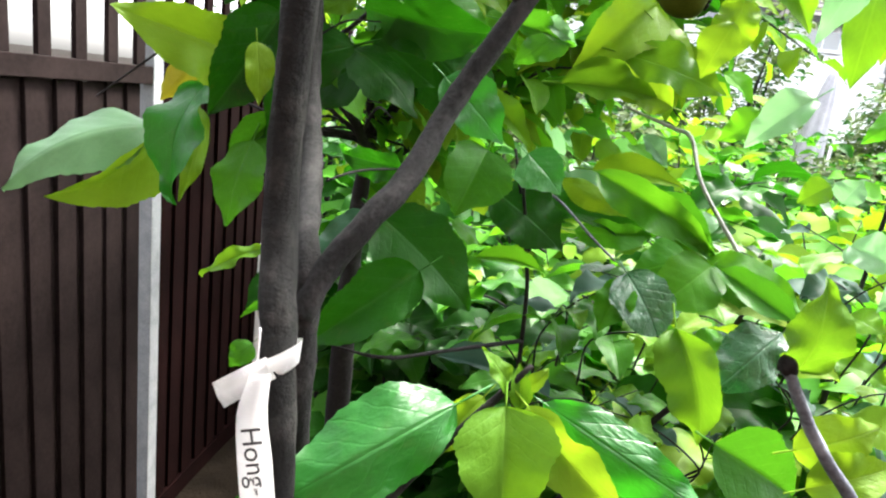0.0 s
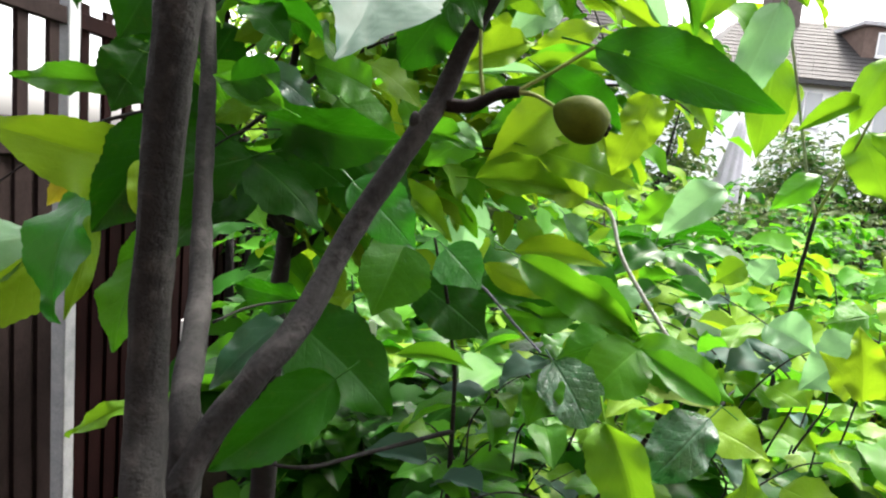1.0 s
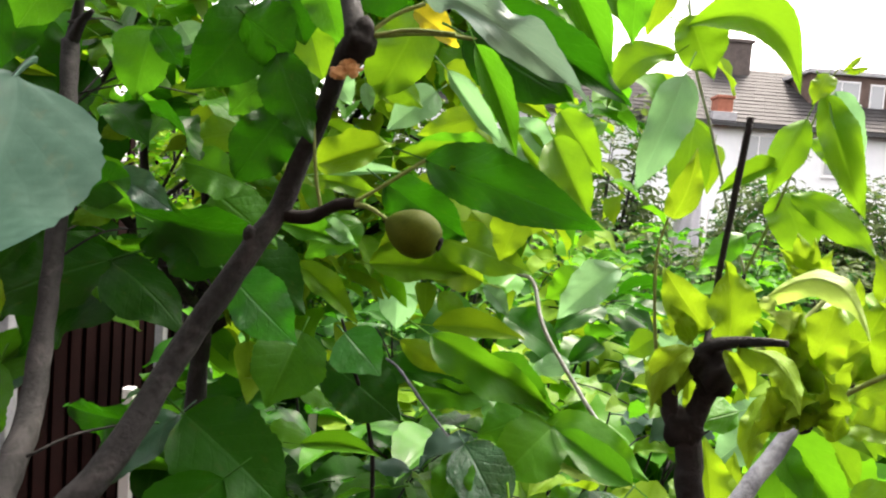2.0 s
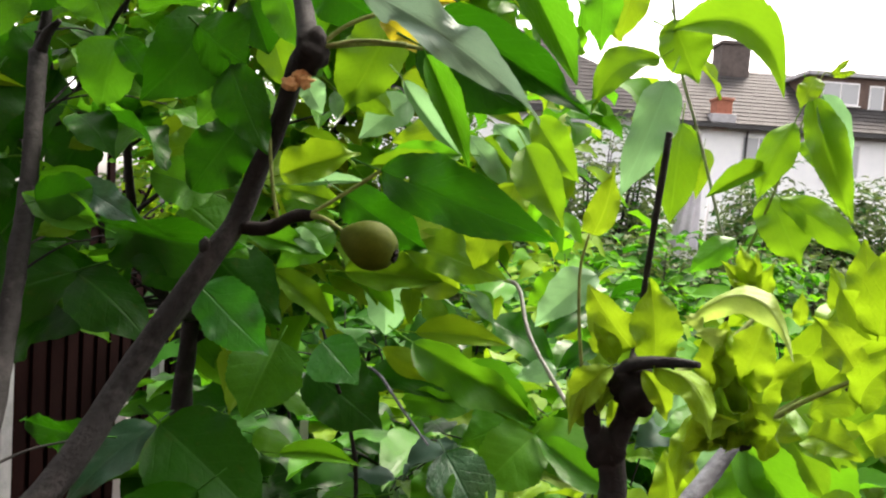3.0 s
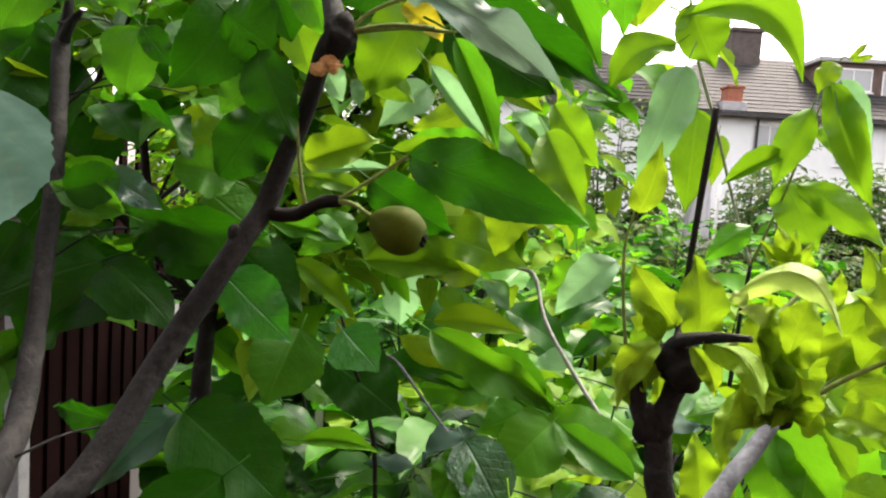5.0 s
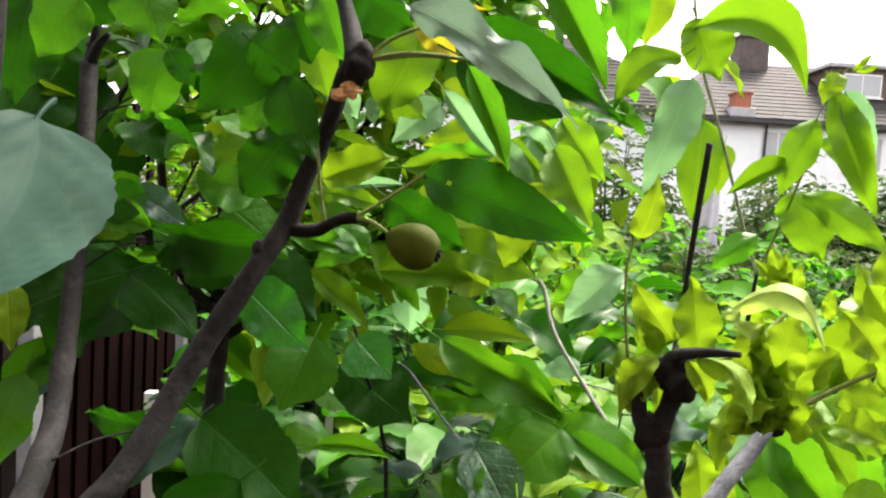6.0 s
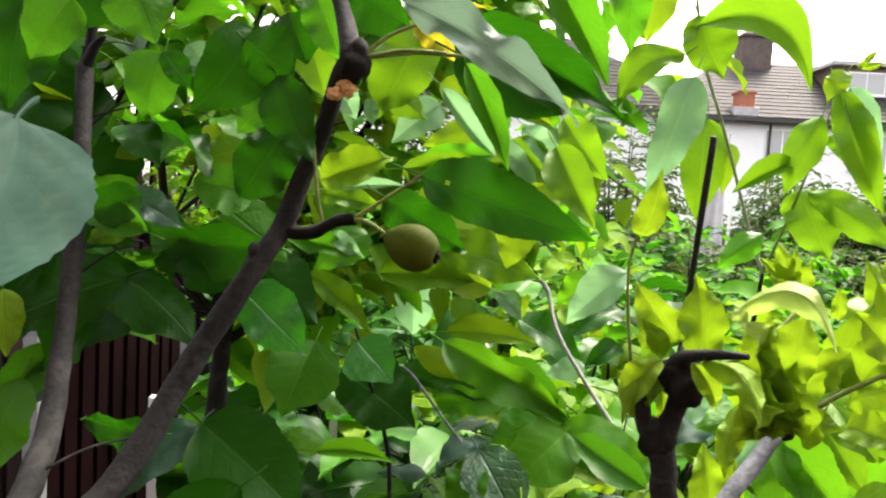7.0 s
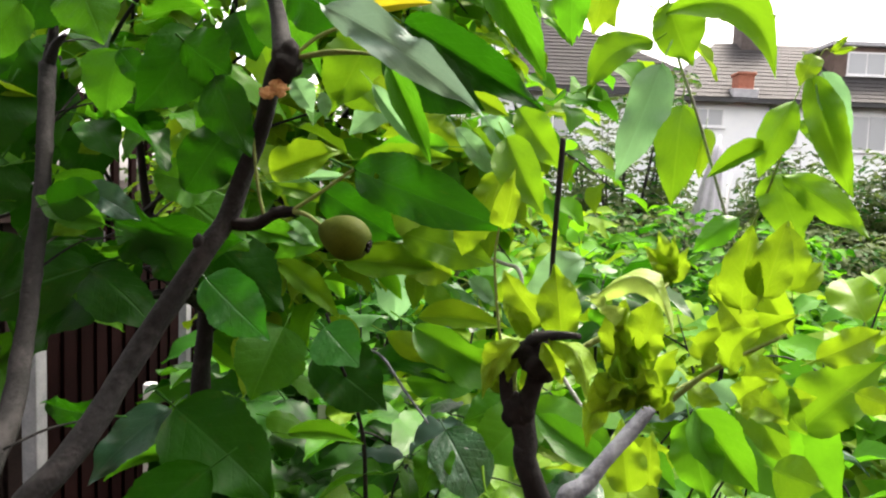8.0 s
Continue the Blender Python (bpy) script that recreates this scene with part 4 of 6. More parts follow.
crown = [s for s in crown if s[0][2] < 1.80 + 0.40 * s[0][1] and (s[0][0] > -0.27 * s[0][1] or s[0][2] > 1.66 + 0.20 * s[0][1]) and not (abs(s[0][0] + 0.245 * s[0][1]) < 0.05 * s[0][1] and 1.36 < s[0][2] < 1.72 and s[0][1] < 1.17) and s[0][0] > -1.1 and not (0.17 < s[0][0] < 0.36 and 1.40 < s[0][2] < 1.66 and s[0][1] < 1.25)]
rng.shuffle(crown)
crown = [s for i, s in enumerate(crown) if i % 4 or s[0][2] < 1.45]
crown.sort(key=lambda s: s[0][1])
# Brighter tones right and deeper ones left stand in for light on the crown.
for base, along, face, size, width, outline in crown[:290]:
    leaf(back_tree, base, Vector(base) + Vector(along) * size, width, face, outline, rng.choice((0.06, 0.12)), rng.choice((GREEN, FRESH, FRESH, LIME, BRIGHT) if base[0] > -0.2 else (DEEP_SHADE, GREEN, FRESH, BRIGHT)))
tones = ("green", "fresh", "fresh", "lime", "lime")
for k in dict.fromkeys(tones):
    foliage("foliage", back_tree, [s for i, s in enumerate(crown[290:]) if tones[i % 5] == k], MASS[k])

# short leafy shoots on the pear's rear stem
rng = random.Random(5)
for j in range(13):
    s = rng.random()
    q = Vector((-0.201, 0.545, 1.60)).lerp(Vector((-0.237, 0.628, 1.818)), s) + Vector((0, 0, rng.uniform(0, 0.12) if s > 0.8 else 0))
    g, size = rng.uniform(-0.3, math.pi + 0.3), rng.uniform(0.05, 0.16)
    end = q + Vector((math.cos(g) * size, math.sin(g) * size * 0.8 + 0.03, rng.uniform(0.0, 0.10)))
    if end.x < -0.43 * end.y:
        continue
    part("shoot", tube([q, q.lerp(end, 0.5) + Vector((0, 0, 0.01)), end], [0.0011, 0.0009, 0.0006], 5, 5, 0.1), BARK, pear_tree, smooth=True)
    for base, along, face, size, width, outline in twig_leaves(rng, smooth_path([q, q.lerp(end, 0.5), end], 12), 0.034, 0.078, droop=0.7, ratio=0.62):
        leaf(pear_tree, base, Vector(base) + Vector(along) * size, width, face, outline, rng.choice((0.06, 0.12)), rng.choice((DEEP_SHADE, DEEP_SHADE, GREEN, FRESH)))

# the pear tree's own crown, unseen over the walker's head, thinned to suit its shade
rng = random.Random(8)
over = []
for top in ((-0.09, 0.36, 2.3), (0.0, 0.47, 2.0), (-0.25, 0.65, 1.84), (-0.10, 0.34, 2.05)):
    for j in range(13):
        q = Vector(top) + Vector((0, 0, rng.uniform(-0.15, 0.1)))
        g, size = rng.uniform(0, 2 * math.pi), rng.uniform(0.15, 0.5)
        end = q + Vector((math.cos(g) * size, math.sin(g) * size, rng.uniform(-0.05, 0.35)))
        for s in twig_leaves(rng, smooth_path([q, q.lerp(end, 0.5) + Vector((0, 0, 0.04)), end], 12), 0.04, 0.085, droop=0.5):
            low = min(s[0][2], s[0][2] + s[1][2] * s[3])
            if low > 1.80 + 0.36 * max(0.0, s[0][1]) and s[0][0] < 0.15:
                over.append(s)
for k in ("green", "deep_shade"):
    foliage("upper_foliage", pear_tree, over[k == "deep_shade"::2], MASS[k])

# ---- shrubs between the trees and the houses ----
# Lime outweighs green here to carry sunlight on these shrubs.
fresh = ("lime", "lime", "fresh", "lime", "fresh")
G = -0.45
# Mostly deep tones on the low and left shrubs stand in for shade.
BUSHES = [
    # x, y, top over the ground, spread, tones, label, leaves of their own
    (0.75, 2.0, 1.98, 0.75, fresh, "bright green leafy shrub with fresh growth", 280),
    (0.05, 2.15, 1.95, 0.65, ("green", "deep_shade", "deep_shade", "deep_shade"), "dense green shrub beside the fruit trees, toned dark for shade", 220),
    (1.55, 1.9, 1.86, 0.75, ("fresh", "lime", "lime", "green"), "yellow-green leafy shrub with fresh growth", 220),
    (1.2, 3.2, 2.10, 0.9, fresh, "bright green leafy shrub with fresh growth", 0),
    (2.6, 2.9, 1.90, 0.95, ("fresh", "lime", "green"), "yellow-green leafy shrub with fresh growth", 0),
    (0.2, 3.5, 2.25, 0.9, ("green", "fresh", "deep_shade"), "tall dense green shrub", 0),
    (-0.42, 3.3, 2.15, 0.5, ("deep_shade", "green", "deep_shade"), "green shrub near the fence, toned dark for shade", 0),
    (0.5, 1.45, 1.66, 0.45, ("deep_shade", "green", "deep_shade", "green"), "low green shrub under the trees, toned dark for shade", 160),
    (-0.1, 1.55, 1.60, 0.42, ("deep_shade", "deep_shade", "green", "deep_shade"), "low green shrub under the trees, toned dark for shade", 160),
    (1.05, 1.25, 1.80, 0.40, ("fresh", "lime", "green"), "yellow-green leafy shrub with fresh growth", 160),
    (3.7, 4.6, 1.95, 1.1, ("fresh", "green", "deep_shade"), "mixed green shrub in the garden bed", 0),
    (1.9, 5.2, 2.15, 1.1, ("green", "deep_shade", "fresh"), "mixed green shrub in the garden bed", 0),
    (-1.3, 6.0, 2.75, 0.8, ("deep_shade", "green", "green"), "dark green shrub against the fence", 0),
]
for i, (x, y, top, wide, tones, label, own) in enumerate(BUSHES):
    shrub("shrub", (x, y, G - (0.5 if x < -1 else 0)), top, wide, 11, 22 if y < 2.4 else 18, 0.185 if y < 2.4 else 0.15, tones, label, "shrub", i + 1, step=0.056, low=0.3, own=own, reach=0.9, ratio=0.58)
shrub("tree", (-0.92, 3.4, G - 0.2), 3.05, 0.50, 5, 34, 0.11, ("fresh", "lime", "green", "lime"), "small bright-leaved tree near the fence", "tree", 71, low=0.66)
shrub("tree", (-1.35, 4.3, G - 0.5), 3.5, 0.55, 5, 30, 0.115, ("lime", "fresh", "lime"), "small bright-leaved tree near the fence", "tree", 73, low=0.70)
dull = ("olive", "olive", "deep_shade", "olive")
for i, (x, y, hgt, wide) in enumerate([(3.0, 11.6, 4.2, 1.25), (1.0, 13, 3.1, 1.6), (6.9, 12.5, 3.3, 1.6), (8.8, 11.0, 3.2, 1.6), (5.6, 14.5, 2.6, 1.2), (-1.2, 13, 4.6, 1.8), (-3.6, 11, 5.0, 1.8), (11.5, 13.5, 3.3, 1.8), (4.2, 9.5, 1.95, 1.0), (6.2, 9.2, 2.0, 1.1), (2.2, 9.0, 2.1, 1.0), (8.0, 8.5, 2.1, 1.2), (0.4, 8.2, 2.3, 1.0)]):
    shrub("tree" if hgt > 3.2 else "shrub", (x, y, G), hgt, wide, 14, 26, 0.17, dull, "dull green garden tree beyond the shrubs" if hgt > 3.2 else "dull green clipped shrub in the distance", "tree" if hgt > 3.2 else "shrub", 30 + i, step=0.075, low=0.1)

# ---- small markers ----
marker = thing("plant_marker", (-0.999, 2.47, -0.55), "square white plastic cane standing by the fence", "cane")
part("cane", box((-1.021, 2.455, -0.75), (-0.982, 2.495, 0.94), 0.003), UPVC, marker)
tab = thing("plant_marker", (-0.20, 1.795, -0.45), "slim white plastic plant tag on a cane", "plant tag")
part("tag", box((-0.212, 1.79, 1.06), (-0.190, 1.794, 1.19), 0.001), UPVC, tab)
part("cane", tube([(-0.20, 1.797, -0.47), (-0.2, 1.797, 0.6), (-0.2, 1.797, 1.08)], [0.004, 0.004, 0.003], 6, 3, 0), GREY_TWIG, tab)

# ---- leaves of the nearest plants ----
# Leaf tones also follow the light: deep in shade, lime and tender backlit.
leaf(cut_sapling, (0.171, 0.246, 1.666), (0.162, 0.248, 1.648), 0.010, (-0.47, -0.88, 0.09), "ovate", 0.1, TENDER, bend=0.2, fold=0.35, wave=0.07, stalk=0.1, fine=True)
leaf(cut_sapling, (0.177, 0.256, 1.639), (0.176, 0.259, 1.657), 0.005, (-0.29, -0.95, 0.13), "long", 0.1, TENDER, fold=0.3, wave=0.06, stalk=0.1, fine=True)
leaf(cut_sapling, (0.179, 0.240, 1.667), (0.186, 0.237, 1.653), 0.007, (-0.23, -0.96, 0.15), "long", 0.1, TENDER, bend=-0.2, fold=0.3, wave=0.06, stalk=0.1, fine=True)
leaf(young_tree, (0.346, 0.802, 1.391), (0.260, 0.872, 1.433), 0.043, (-0.32, -0.74, 0.59), "ovate", 0.1, GREEN, fold=0.3, bend=-0.1, fine=True)
leaf(young_tree, (0.198, 0.927, 1.481), (0.256, 0.886, 1.441), 0.054, (-0.20, -0.82, 0.54), "ovate", 0.1, FRESH, fold=0.2, fine=True)
leaf(young_tree, (0.339, 1.157, 1.451), (0.269, 1.164, 1.429), 0.040, (-0.22, -0.88, 0.42), "ovate", 0.1, PALE, fine=True)
leaf(pear_tree, (-0.031, 0.538, 1.851), (-0.018, 0.550, 1.816), 0.038, (0.34, -0.92, -0.21), "ovate", 0.1, DEEP_SHADE, fine=True)
leaf(pear_tree, (-0.274, 0.652, 1.848), (-0.294, 0.650, 1.796), 0.050, (0.48, -0.87, -0.14), "ovate", 0.1, DEEP_SHADE, fine=True)
leaf(pear_tree, (-0.287, 0.694, 1.764), (-0.303, 0.687, 1.704), 0.056, (0.48, -0.88, -0.02), "ovate", 0.1, DEEP_SHADE, fine=True)
leaf(pear_tree, (-0.014, 0.655, 1.819), (0.004, 0.663, 1.790), 0.024, (0.29, -0.95, -0.09), "ovate", 0.1, PALE, fold=0.2, fine=True)
leaf(wild_sapling, (0.488, 1.164, 2.034), (0.626, 1.046, 1.911), 0.076, (-0.55, -0.82, 0.16), "long", 0.1, BRIGHT, bend=-0.75, fold=0.25, fine=True)
leaf(wild_sapling, (0.492, 1.168, 2.054), (0.533, 1.148, 1.946), 0.087, (-0.35, -0.93, 0.04), "ovate", 0.1, BRIGHT, bend=0.05, fold=0.15, fine=True)
leaf(wild_sapling, (0.461, 1.133, 1.979), (0.355, 1.130, 1.883), 0.059, (-0.14, -0.97, 0.19), "long", 0.1, BRIGHT, bend=0.45, fold=0.2, wave=0.04, fine=True)
leaf(pear_tree, (0.156, 0.535, 1.898), (0.214, 0.550, 1.810), 0.031, (-0.05, -0.98, -0.21), "long", 0.1, GREEN, bend=-0.05, fold=0.3, fine=True)
leaf(pear_tree, (0.235, 0.582, 1.909), (0.241, 0.599, 1.848), 0.029, (-0.23, -0.93, -0.29), "long", 0.1, GREEN, fold=0.1, fine=True)
leaf(cut_sapling, (0.164, 0.254, 1.705), (0.167, 0.246, 1.727), 0.009, (-0.39, -0.88, -0.27), "ovate", 0.1, TENDER, bend=0.15, fold=0.3, wave=0.06, stalk=0.1, fine=True)
# Upper half of a folded leaf, with the reflected sky painted in.
leaf(pear_tree, (0.069, 0.385, 1.817), (0.162, 0.369, 1.756), 0.022, (-0.12, -0.99, 0.07), "long", 0.1, SKY_SHEEN, fold=0.15, wave=0.09, bend=-0.12, fine=True)
leaf(pear_tree, (0.113, 0.769, 1.731), (0.031, 0.742, 1.651), 0.065, (0.17, -0.97, 0.15), "ovate", 0.1, LIME, fine=True)
leaf(pear_tree, (0.196, 0.736, 1.742), (0.179, 0.738, 1.668), 0.047, (-0.24, -0.97, 0.04), "ovate", 0.1, LIME, fold=0.2, fine=True)
leaf(pear_tree, (0.174, 0.676, 1.708), (0.155, 0.686, 1.654), 0.037, (-0.31, -0.95, -0.07), "long", 0.1, LIME, fold=0.2, fine=True)
leaf(young_tree, (0.281, 0.891, 1.638), (0.241, 0.905, 1.592), 0.037, (-0.37, -0.92, 0.15), "long", 0.1, FRESH, bend=-0.2, fine=True)
leaf(young_tree, (0.393, 0.902, 1.553), (0.361, 0.913, 1.524), 0.039, (-0.48, -0.85, 0.21), "ovate", 0.1, BRIGHT, fine=True)
leaf(young_tree, (0.408, 0.894, 1.533), (0.425, 0.888, 1.566), 0.040, (-0.51, -0.85, 0.11), "ovate", 0.1, PALE, fold=0.4, fine=True)
leaf(pear_tree, (0.146, 0.751, 1.625), (0.058, 0.762, 1.646), 0.048, (-0.08, -0.98, 0.20), "long", 0.1, LIME, bend=0.1, fine=True)
leaf(pear_tree, (-0.274, 0.632, 1.803), (-0.295, 0.599, 1.729), 0.069, (0.57, -0.80, 0.19), "ovate", 0.1, DEEP_SHADE, fine=True)
leaf(pear_tree, (-0.294, 0.649, 1.734), (-0.308, 0.612, 1.668), 0.066, (0.57, -0.77, 0.30), "ovate", 0.1, DEEP_SHADE, fine=True)
leaf(cut_sapling, (0.216, 0.270, 1.640), (0.205, 0.266, 1.660), 0.014, (-0.09, -0.97, -0.23), "ovate", 0.1, TENDER, twist=0.3, bend=0.3, fold=0.35, wave=0.08, stalk=0.1, fine=True)
leaf(cut_sapling, (0.218, 0.266, 1.639), (0.209, 0.263, 1.667), 0.015, (-0.27, -0.95, -0.18), "ovate", 0.1, LIME, twist=-0.2, bend=0.2, fold=0.35, wave=0.08, stalk=0.1, fine=True)
leaf(cut_sapling, (0.223, 0.268, 1.638), (0.217, 0.265, 1.670), 0.015, (-0.38, -0.91, -0.17), "ovate", 0.1, TENDER, twist=0.2, bend=-0.2, fold=0.35, wave=0.08, stalk=0.1, fine=True)
leaf(cut_sapling, (0.226, 0.267, 1.639), (0.224, 0.261, 1.667), 0.015, (-0.50, -0.84, -0.23), "ovate", 0.1, LIME, twist=0.3, bend=-0.2, fold=0.35, wave=0.08, stalk=0.1, fine=True)
leaf(cut_sapling, (0.231, 0.273, 1.639), (0.234, 0.263, 1.662), 0.015, (-0.68, -0.70, -0.22), "ovate", 0.1, TENDER, twist=-0.3, bend=-0.3, fold=0.35, wave=0.08, stalk=0.1, fine=True)
leaf(cut_sapling, (0.230, 0.276, 1.636), (0.235, 0.263, 1.651), 0.011, (-0.89, -0.45, -0.09), "ovate", 0.1, LIME, twist=0.3, bend=0.4, fold=0.35, wave=0.08, stalk=0.1, fine=True)
leaf(cut_sapling, (0.219, 0.263, 1.639), (0.200, 0.257, 1.636), 0.010, (0.13, -0.76, 0.63), "ovate", 0.1, TENDER, twist=-0.2, bend=0.35, fold=0.35, wave=0.08, stalk=0.1, fine=True)
leaf(cut_sapling, (0.214, 0.260, 1.644), (0.208, 0.253, 1.661), 0.011, (-0.28, -0.85, -0.45), "ovate", 0.1, BRIGHT, twist=0.5, bend=0, fold=0.35, wave=0.08, stalk=0.1, fine=True)
leaf(cut_sapling, (0.220, 0.257, 1.645), (0.215, 0.249, 1.660), 0.011, (-0.38, -0.78, -0.50), "ovate", 0.1, LIME, twist=-0.5, bend=0.2, fold=0.35, wave=0.08, stalk=0.1, fine=True)
leaf(cut_sapling, (0.209, 0.259, 1.642), (0.201, 0.252, 1.653), 0.012, (0.18, -0.89, -0.43), "ovate", 0.1, TENDER, twist=0.4, bend=-0.3, fold=0.35, wave=0.08, stalk=0.1, fine=True)
leaf(cut_sapling, (0.216, 0.261, 1.639), (0.221, 0.248, 1.652), 0.011, (-0.91, -0.41, -0.09), "ovate", 0.1, LIME, twist=-0.3, bend=-0.3, fold=0.35, wave=0.08, stalk=0.1, fine=True)
leaf(cut_sapling, (0.208, 0.258, 1.641), (0.211, 0.245, 1.652), 0.012, (-0.93, -0.34, -0.10), "ovate", 0.1, TENDER, twist=0.2, bend=-0.3, fold=0.35, wave=0.08, stalk=0.1, fine=True)
leaf(young_tree, (-0.177, 0.763, 1.452), (-0.242, 0.702, 1.382), 0.046, (0.28, -0.84, 0.46), "ovate", 0.1, DUSK, fold=0.3, wave=0.05, bend=0.1, fine=True)
leaf(young_tree, (-0.050, 0.805, 1.412), (0.045, 0.813, 1.400), 0.025, (0.14, -0.83, 0.54), "long", 0.1, FRESH, bend=-0.2, fine=True)
leaf(pear_tree, (-0.037, 0.244, 1.733), (-0.017, 0.161, 1.674), 0.041, (0.43, -0.45, 0.78), "ovate", 0.03, WAXY, fold=0.05, wave=0.012, bend=-0.22, curl=0.0, fine=True)
leaf(pear_tree, (0.090, 0.446, 1.785), (0.129, 0.450, 1.743), 0.012, (0.10, -0.99, -0.02), "long", 0.1, PALE, bend=0.3, wave=0.05, curl=0.1, fine=True)
leaf(cut_sapling, (0.182, 0.263, 1.669), (0.166, 0.263, 1.689), 0.015, (-0.27, -0.94, -0.21), "ovate", 0.1, TENDER, fold=0.3, stalk=0.1, wave=0.07, fine=True)
leaf(cut_sapling, (0.188, 0.257, 1.666), (0.184, 0.257, 1.693), 0.016, (-0.05, -1.00, -0.02), "ovate", 0.1, LIME, fold=0.25, stalk=0.1, wave=0.07, fine=True)
leaf(cut_sapling, (0.176, 0.257, 1.665), (0.167, 0.256, 1.678), 0.007, (-0.01, -1.00, -0.05), "ovate", 0.1, TENDER, stalk=0.1, wave=0.07, fine=True)
leaf(cut_sapling, (0.178, 0.254, 1.665), (0.159, 0.239, 1.649), 0.011, (-0.03, -0.72, 0.70), "ovate", 0.1, TENDER, bend=0.45, fold=-0.4, curl=0.15, stalk=0.1, wave=0.07, fine=True)
leaf(cut_sapling, (0.169, 0.254, 1.645), (0.160, 0.255, 1.660), 0.007, (-0.00, -1.00, 0.06), "ovate", 0.1, LIME, bend=-0.2, stalk=0.1, wave=0.07, fine=True)
leaf(cut_sapling, (0.174, 0.248, 1.660), (0.168, 0.245, 1.651), 0.005, (-0.30, -0.86, 0.42), "ovate", 0.1, LIME, bend=0.3, stalk=0.1, wave=0.07, fine=True)
leaf(cut_sapling, (0.175, 0.268, 1.666), (0.169, 0.270, 1.670), 0.005, (-0.18, -0.93, 0.32), "ovate", 0.1, TENDER, stalk=0.1, wave=0.07, fine=True)
leaf(cut_sapling, (0.181, 0.236, 1.669), (0.190, 0.217, 1.655), 0.009, (-0.47, -0.67, 0.57), "ovate", 0.1, TENDER, bend=-0.55, fold=-0.3, twist=0.5, stalk=0.1, wave=0.07, fine=True)
leaf(cut_sapling, (0.200, 0.267, 1.678), (0.224, 0.242, 1.672), 0.011, (-0.60, -0.69, 0.40), "long", 0.1, CREAM, bend=-1.3, fold=-0.3, wave=0.05, stalk=0.1, fine=True)
leaf(cut_sapling, (0.205, 0.264, 1.674), (0.197, 0.261, 1.681), 0.005, (0.20, -0.98, -0.08), "long", 0.1, CREAM, bend=0.4, stalk=0.1, wave=0.07, fine=True)
leaf(cut_sapling, (0.220, 0.264, 1.658), (0.224, 0.260, 1.682), 0.018, (-0.55, -0.83, -0.05), "ovate", 0.1, TENDER, fold=0.4, stalk=0.1, wave=0.07, fine=True)
leaf(cut_sapling, (0.210, 0.265, 1.658), (0.213, 0.263, 1.680), 0.013, (-0.51, -0.86, -0.02), "ovate", 0.1, TENDER, fold=0.3, twist=0.4, stalk=0.1, wave=0.07, fine=True)
leaf(cut_sapling, (0.214, 0.265, 1.666), (0.201, 0.259, 1.677), 0.009, (0.28, -0.95, -0.17), "long", 0.1, CREAM, bend=0.4, stalk=0.1, wave=0.07, fine=True)
leaf(cut_sapling, (0.248, 0.321, 1.680), (0.240, 0.318, 1.704), 0.010, (-0.33, -0.92, -0.21), "long", 0.1, TENDER, bend=0.15, stalk=0.1, wave=0.07, fine=True)
leaf(cut_sapling, (0.248, 0.321, 1.680), (0.234, 0.321, 1.697), 0.009, (-0.12, -0.99, -0.09), "long", 0.1, TENDER, bend=0.15, stalk=0.1, wave=0.07, fine=True)
leaf(cut_sapling, (0.248, 0.321, 1.680), (0.252, 0.312, 1.698), 0.009, (-0.66, -0.72, -0.21), "long", 0.1, TENDER, bend=0.15, stalk=0.1, wave=0.07, fine=True)
leaf(cut_sapling, (0.248, 0.321, 1.680), (0.246, 0.315, 1.702), 0.007, (-0.49, -0.83, -0.26), "long", 0.1, TENDER, bend=0.15, stalk=0.1, wave=0.07, fine=True)
leaf(cut_sapling, (0.247, 0.318, 1.681), (0.235, 0.311, 1.690), 0.008, (0.34, -0.90, -0.28), "ovate", 0.1, LIME, stalk=0.1, wave=0.07, fine=True)
leaf(cut_sapling, (0.212, 0.273, 1.647), (0.201, 0.262, 1.622), 0.010, (-0.36, -0.79, 0.49), "long", 0.1, LIME, bend=0.2, fold=-0.3, stalk=0.1, wave=0.07, fine=True)
leaf(cut_sapling, (0.215, 0.269, 1.645), (0.205, 0.260, 1.637), 0.009, (-0.11, -0.60, 0.79), "ovate", 0.1, TENDER, bend=-0.3, stalk=0.1, wave=0.07, fine=True)
leaf(cut_sapling, (0.282, 0.341, 1.637), (0.289, 0.326, 1.681), 0.022, (-0.67, -0.73, -0.15), "ovate", 0.1, LIME, fold=0.3, stalk=0.1, wave=0.07, fine=True)
leaf(cut_sapling, (0.289, 0.343, 1.640), (0.294, 0.319, 1.654), 0.015, (-0.98, -0.18, 0.02), "long", 0.1, LIME, bend=-0.2, stalk=0.1, wave=0.07, fine=True)
leaf(cut_sapling, (0.269, 0.319, 1.672), (0.267, 0.316, 1.687), 0.006, (-0.50, -0.84, -0.23), "long", 0.1, TENDER, stalk=0.1, wave=0.07, fine=True)
leaf(cut_sapling, (0.304, 0.366, 1.622), (0.319, 0.346, 1.633), 0.017, (-0.83, -0.49, 0.25), "long", 0.1, LIME, bend=-0.2, stalk=0.1, wave=0.07, fine=True)
leaf(cut_sapling, (0.314, 0.380, 1.607), (0.323, 0.349, 1.607), 0.020, (-0.80, -0.22, 0.56), "ovate", 0.1, LIME, stalk=0.1, wave=0.07, fine=True)
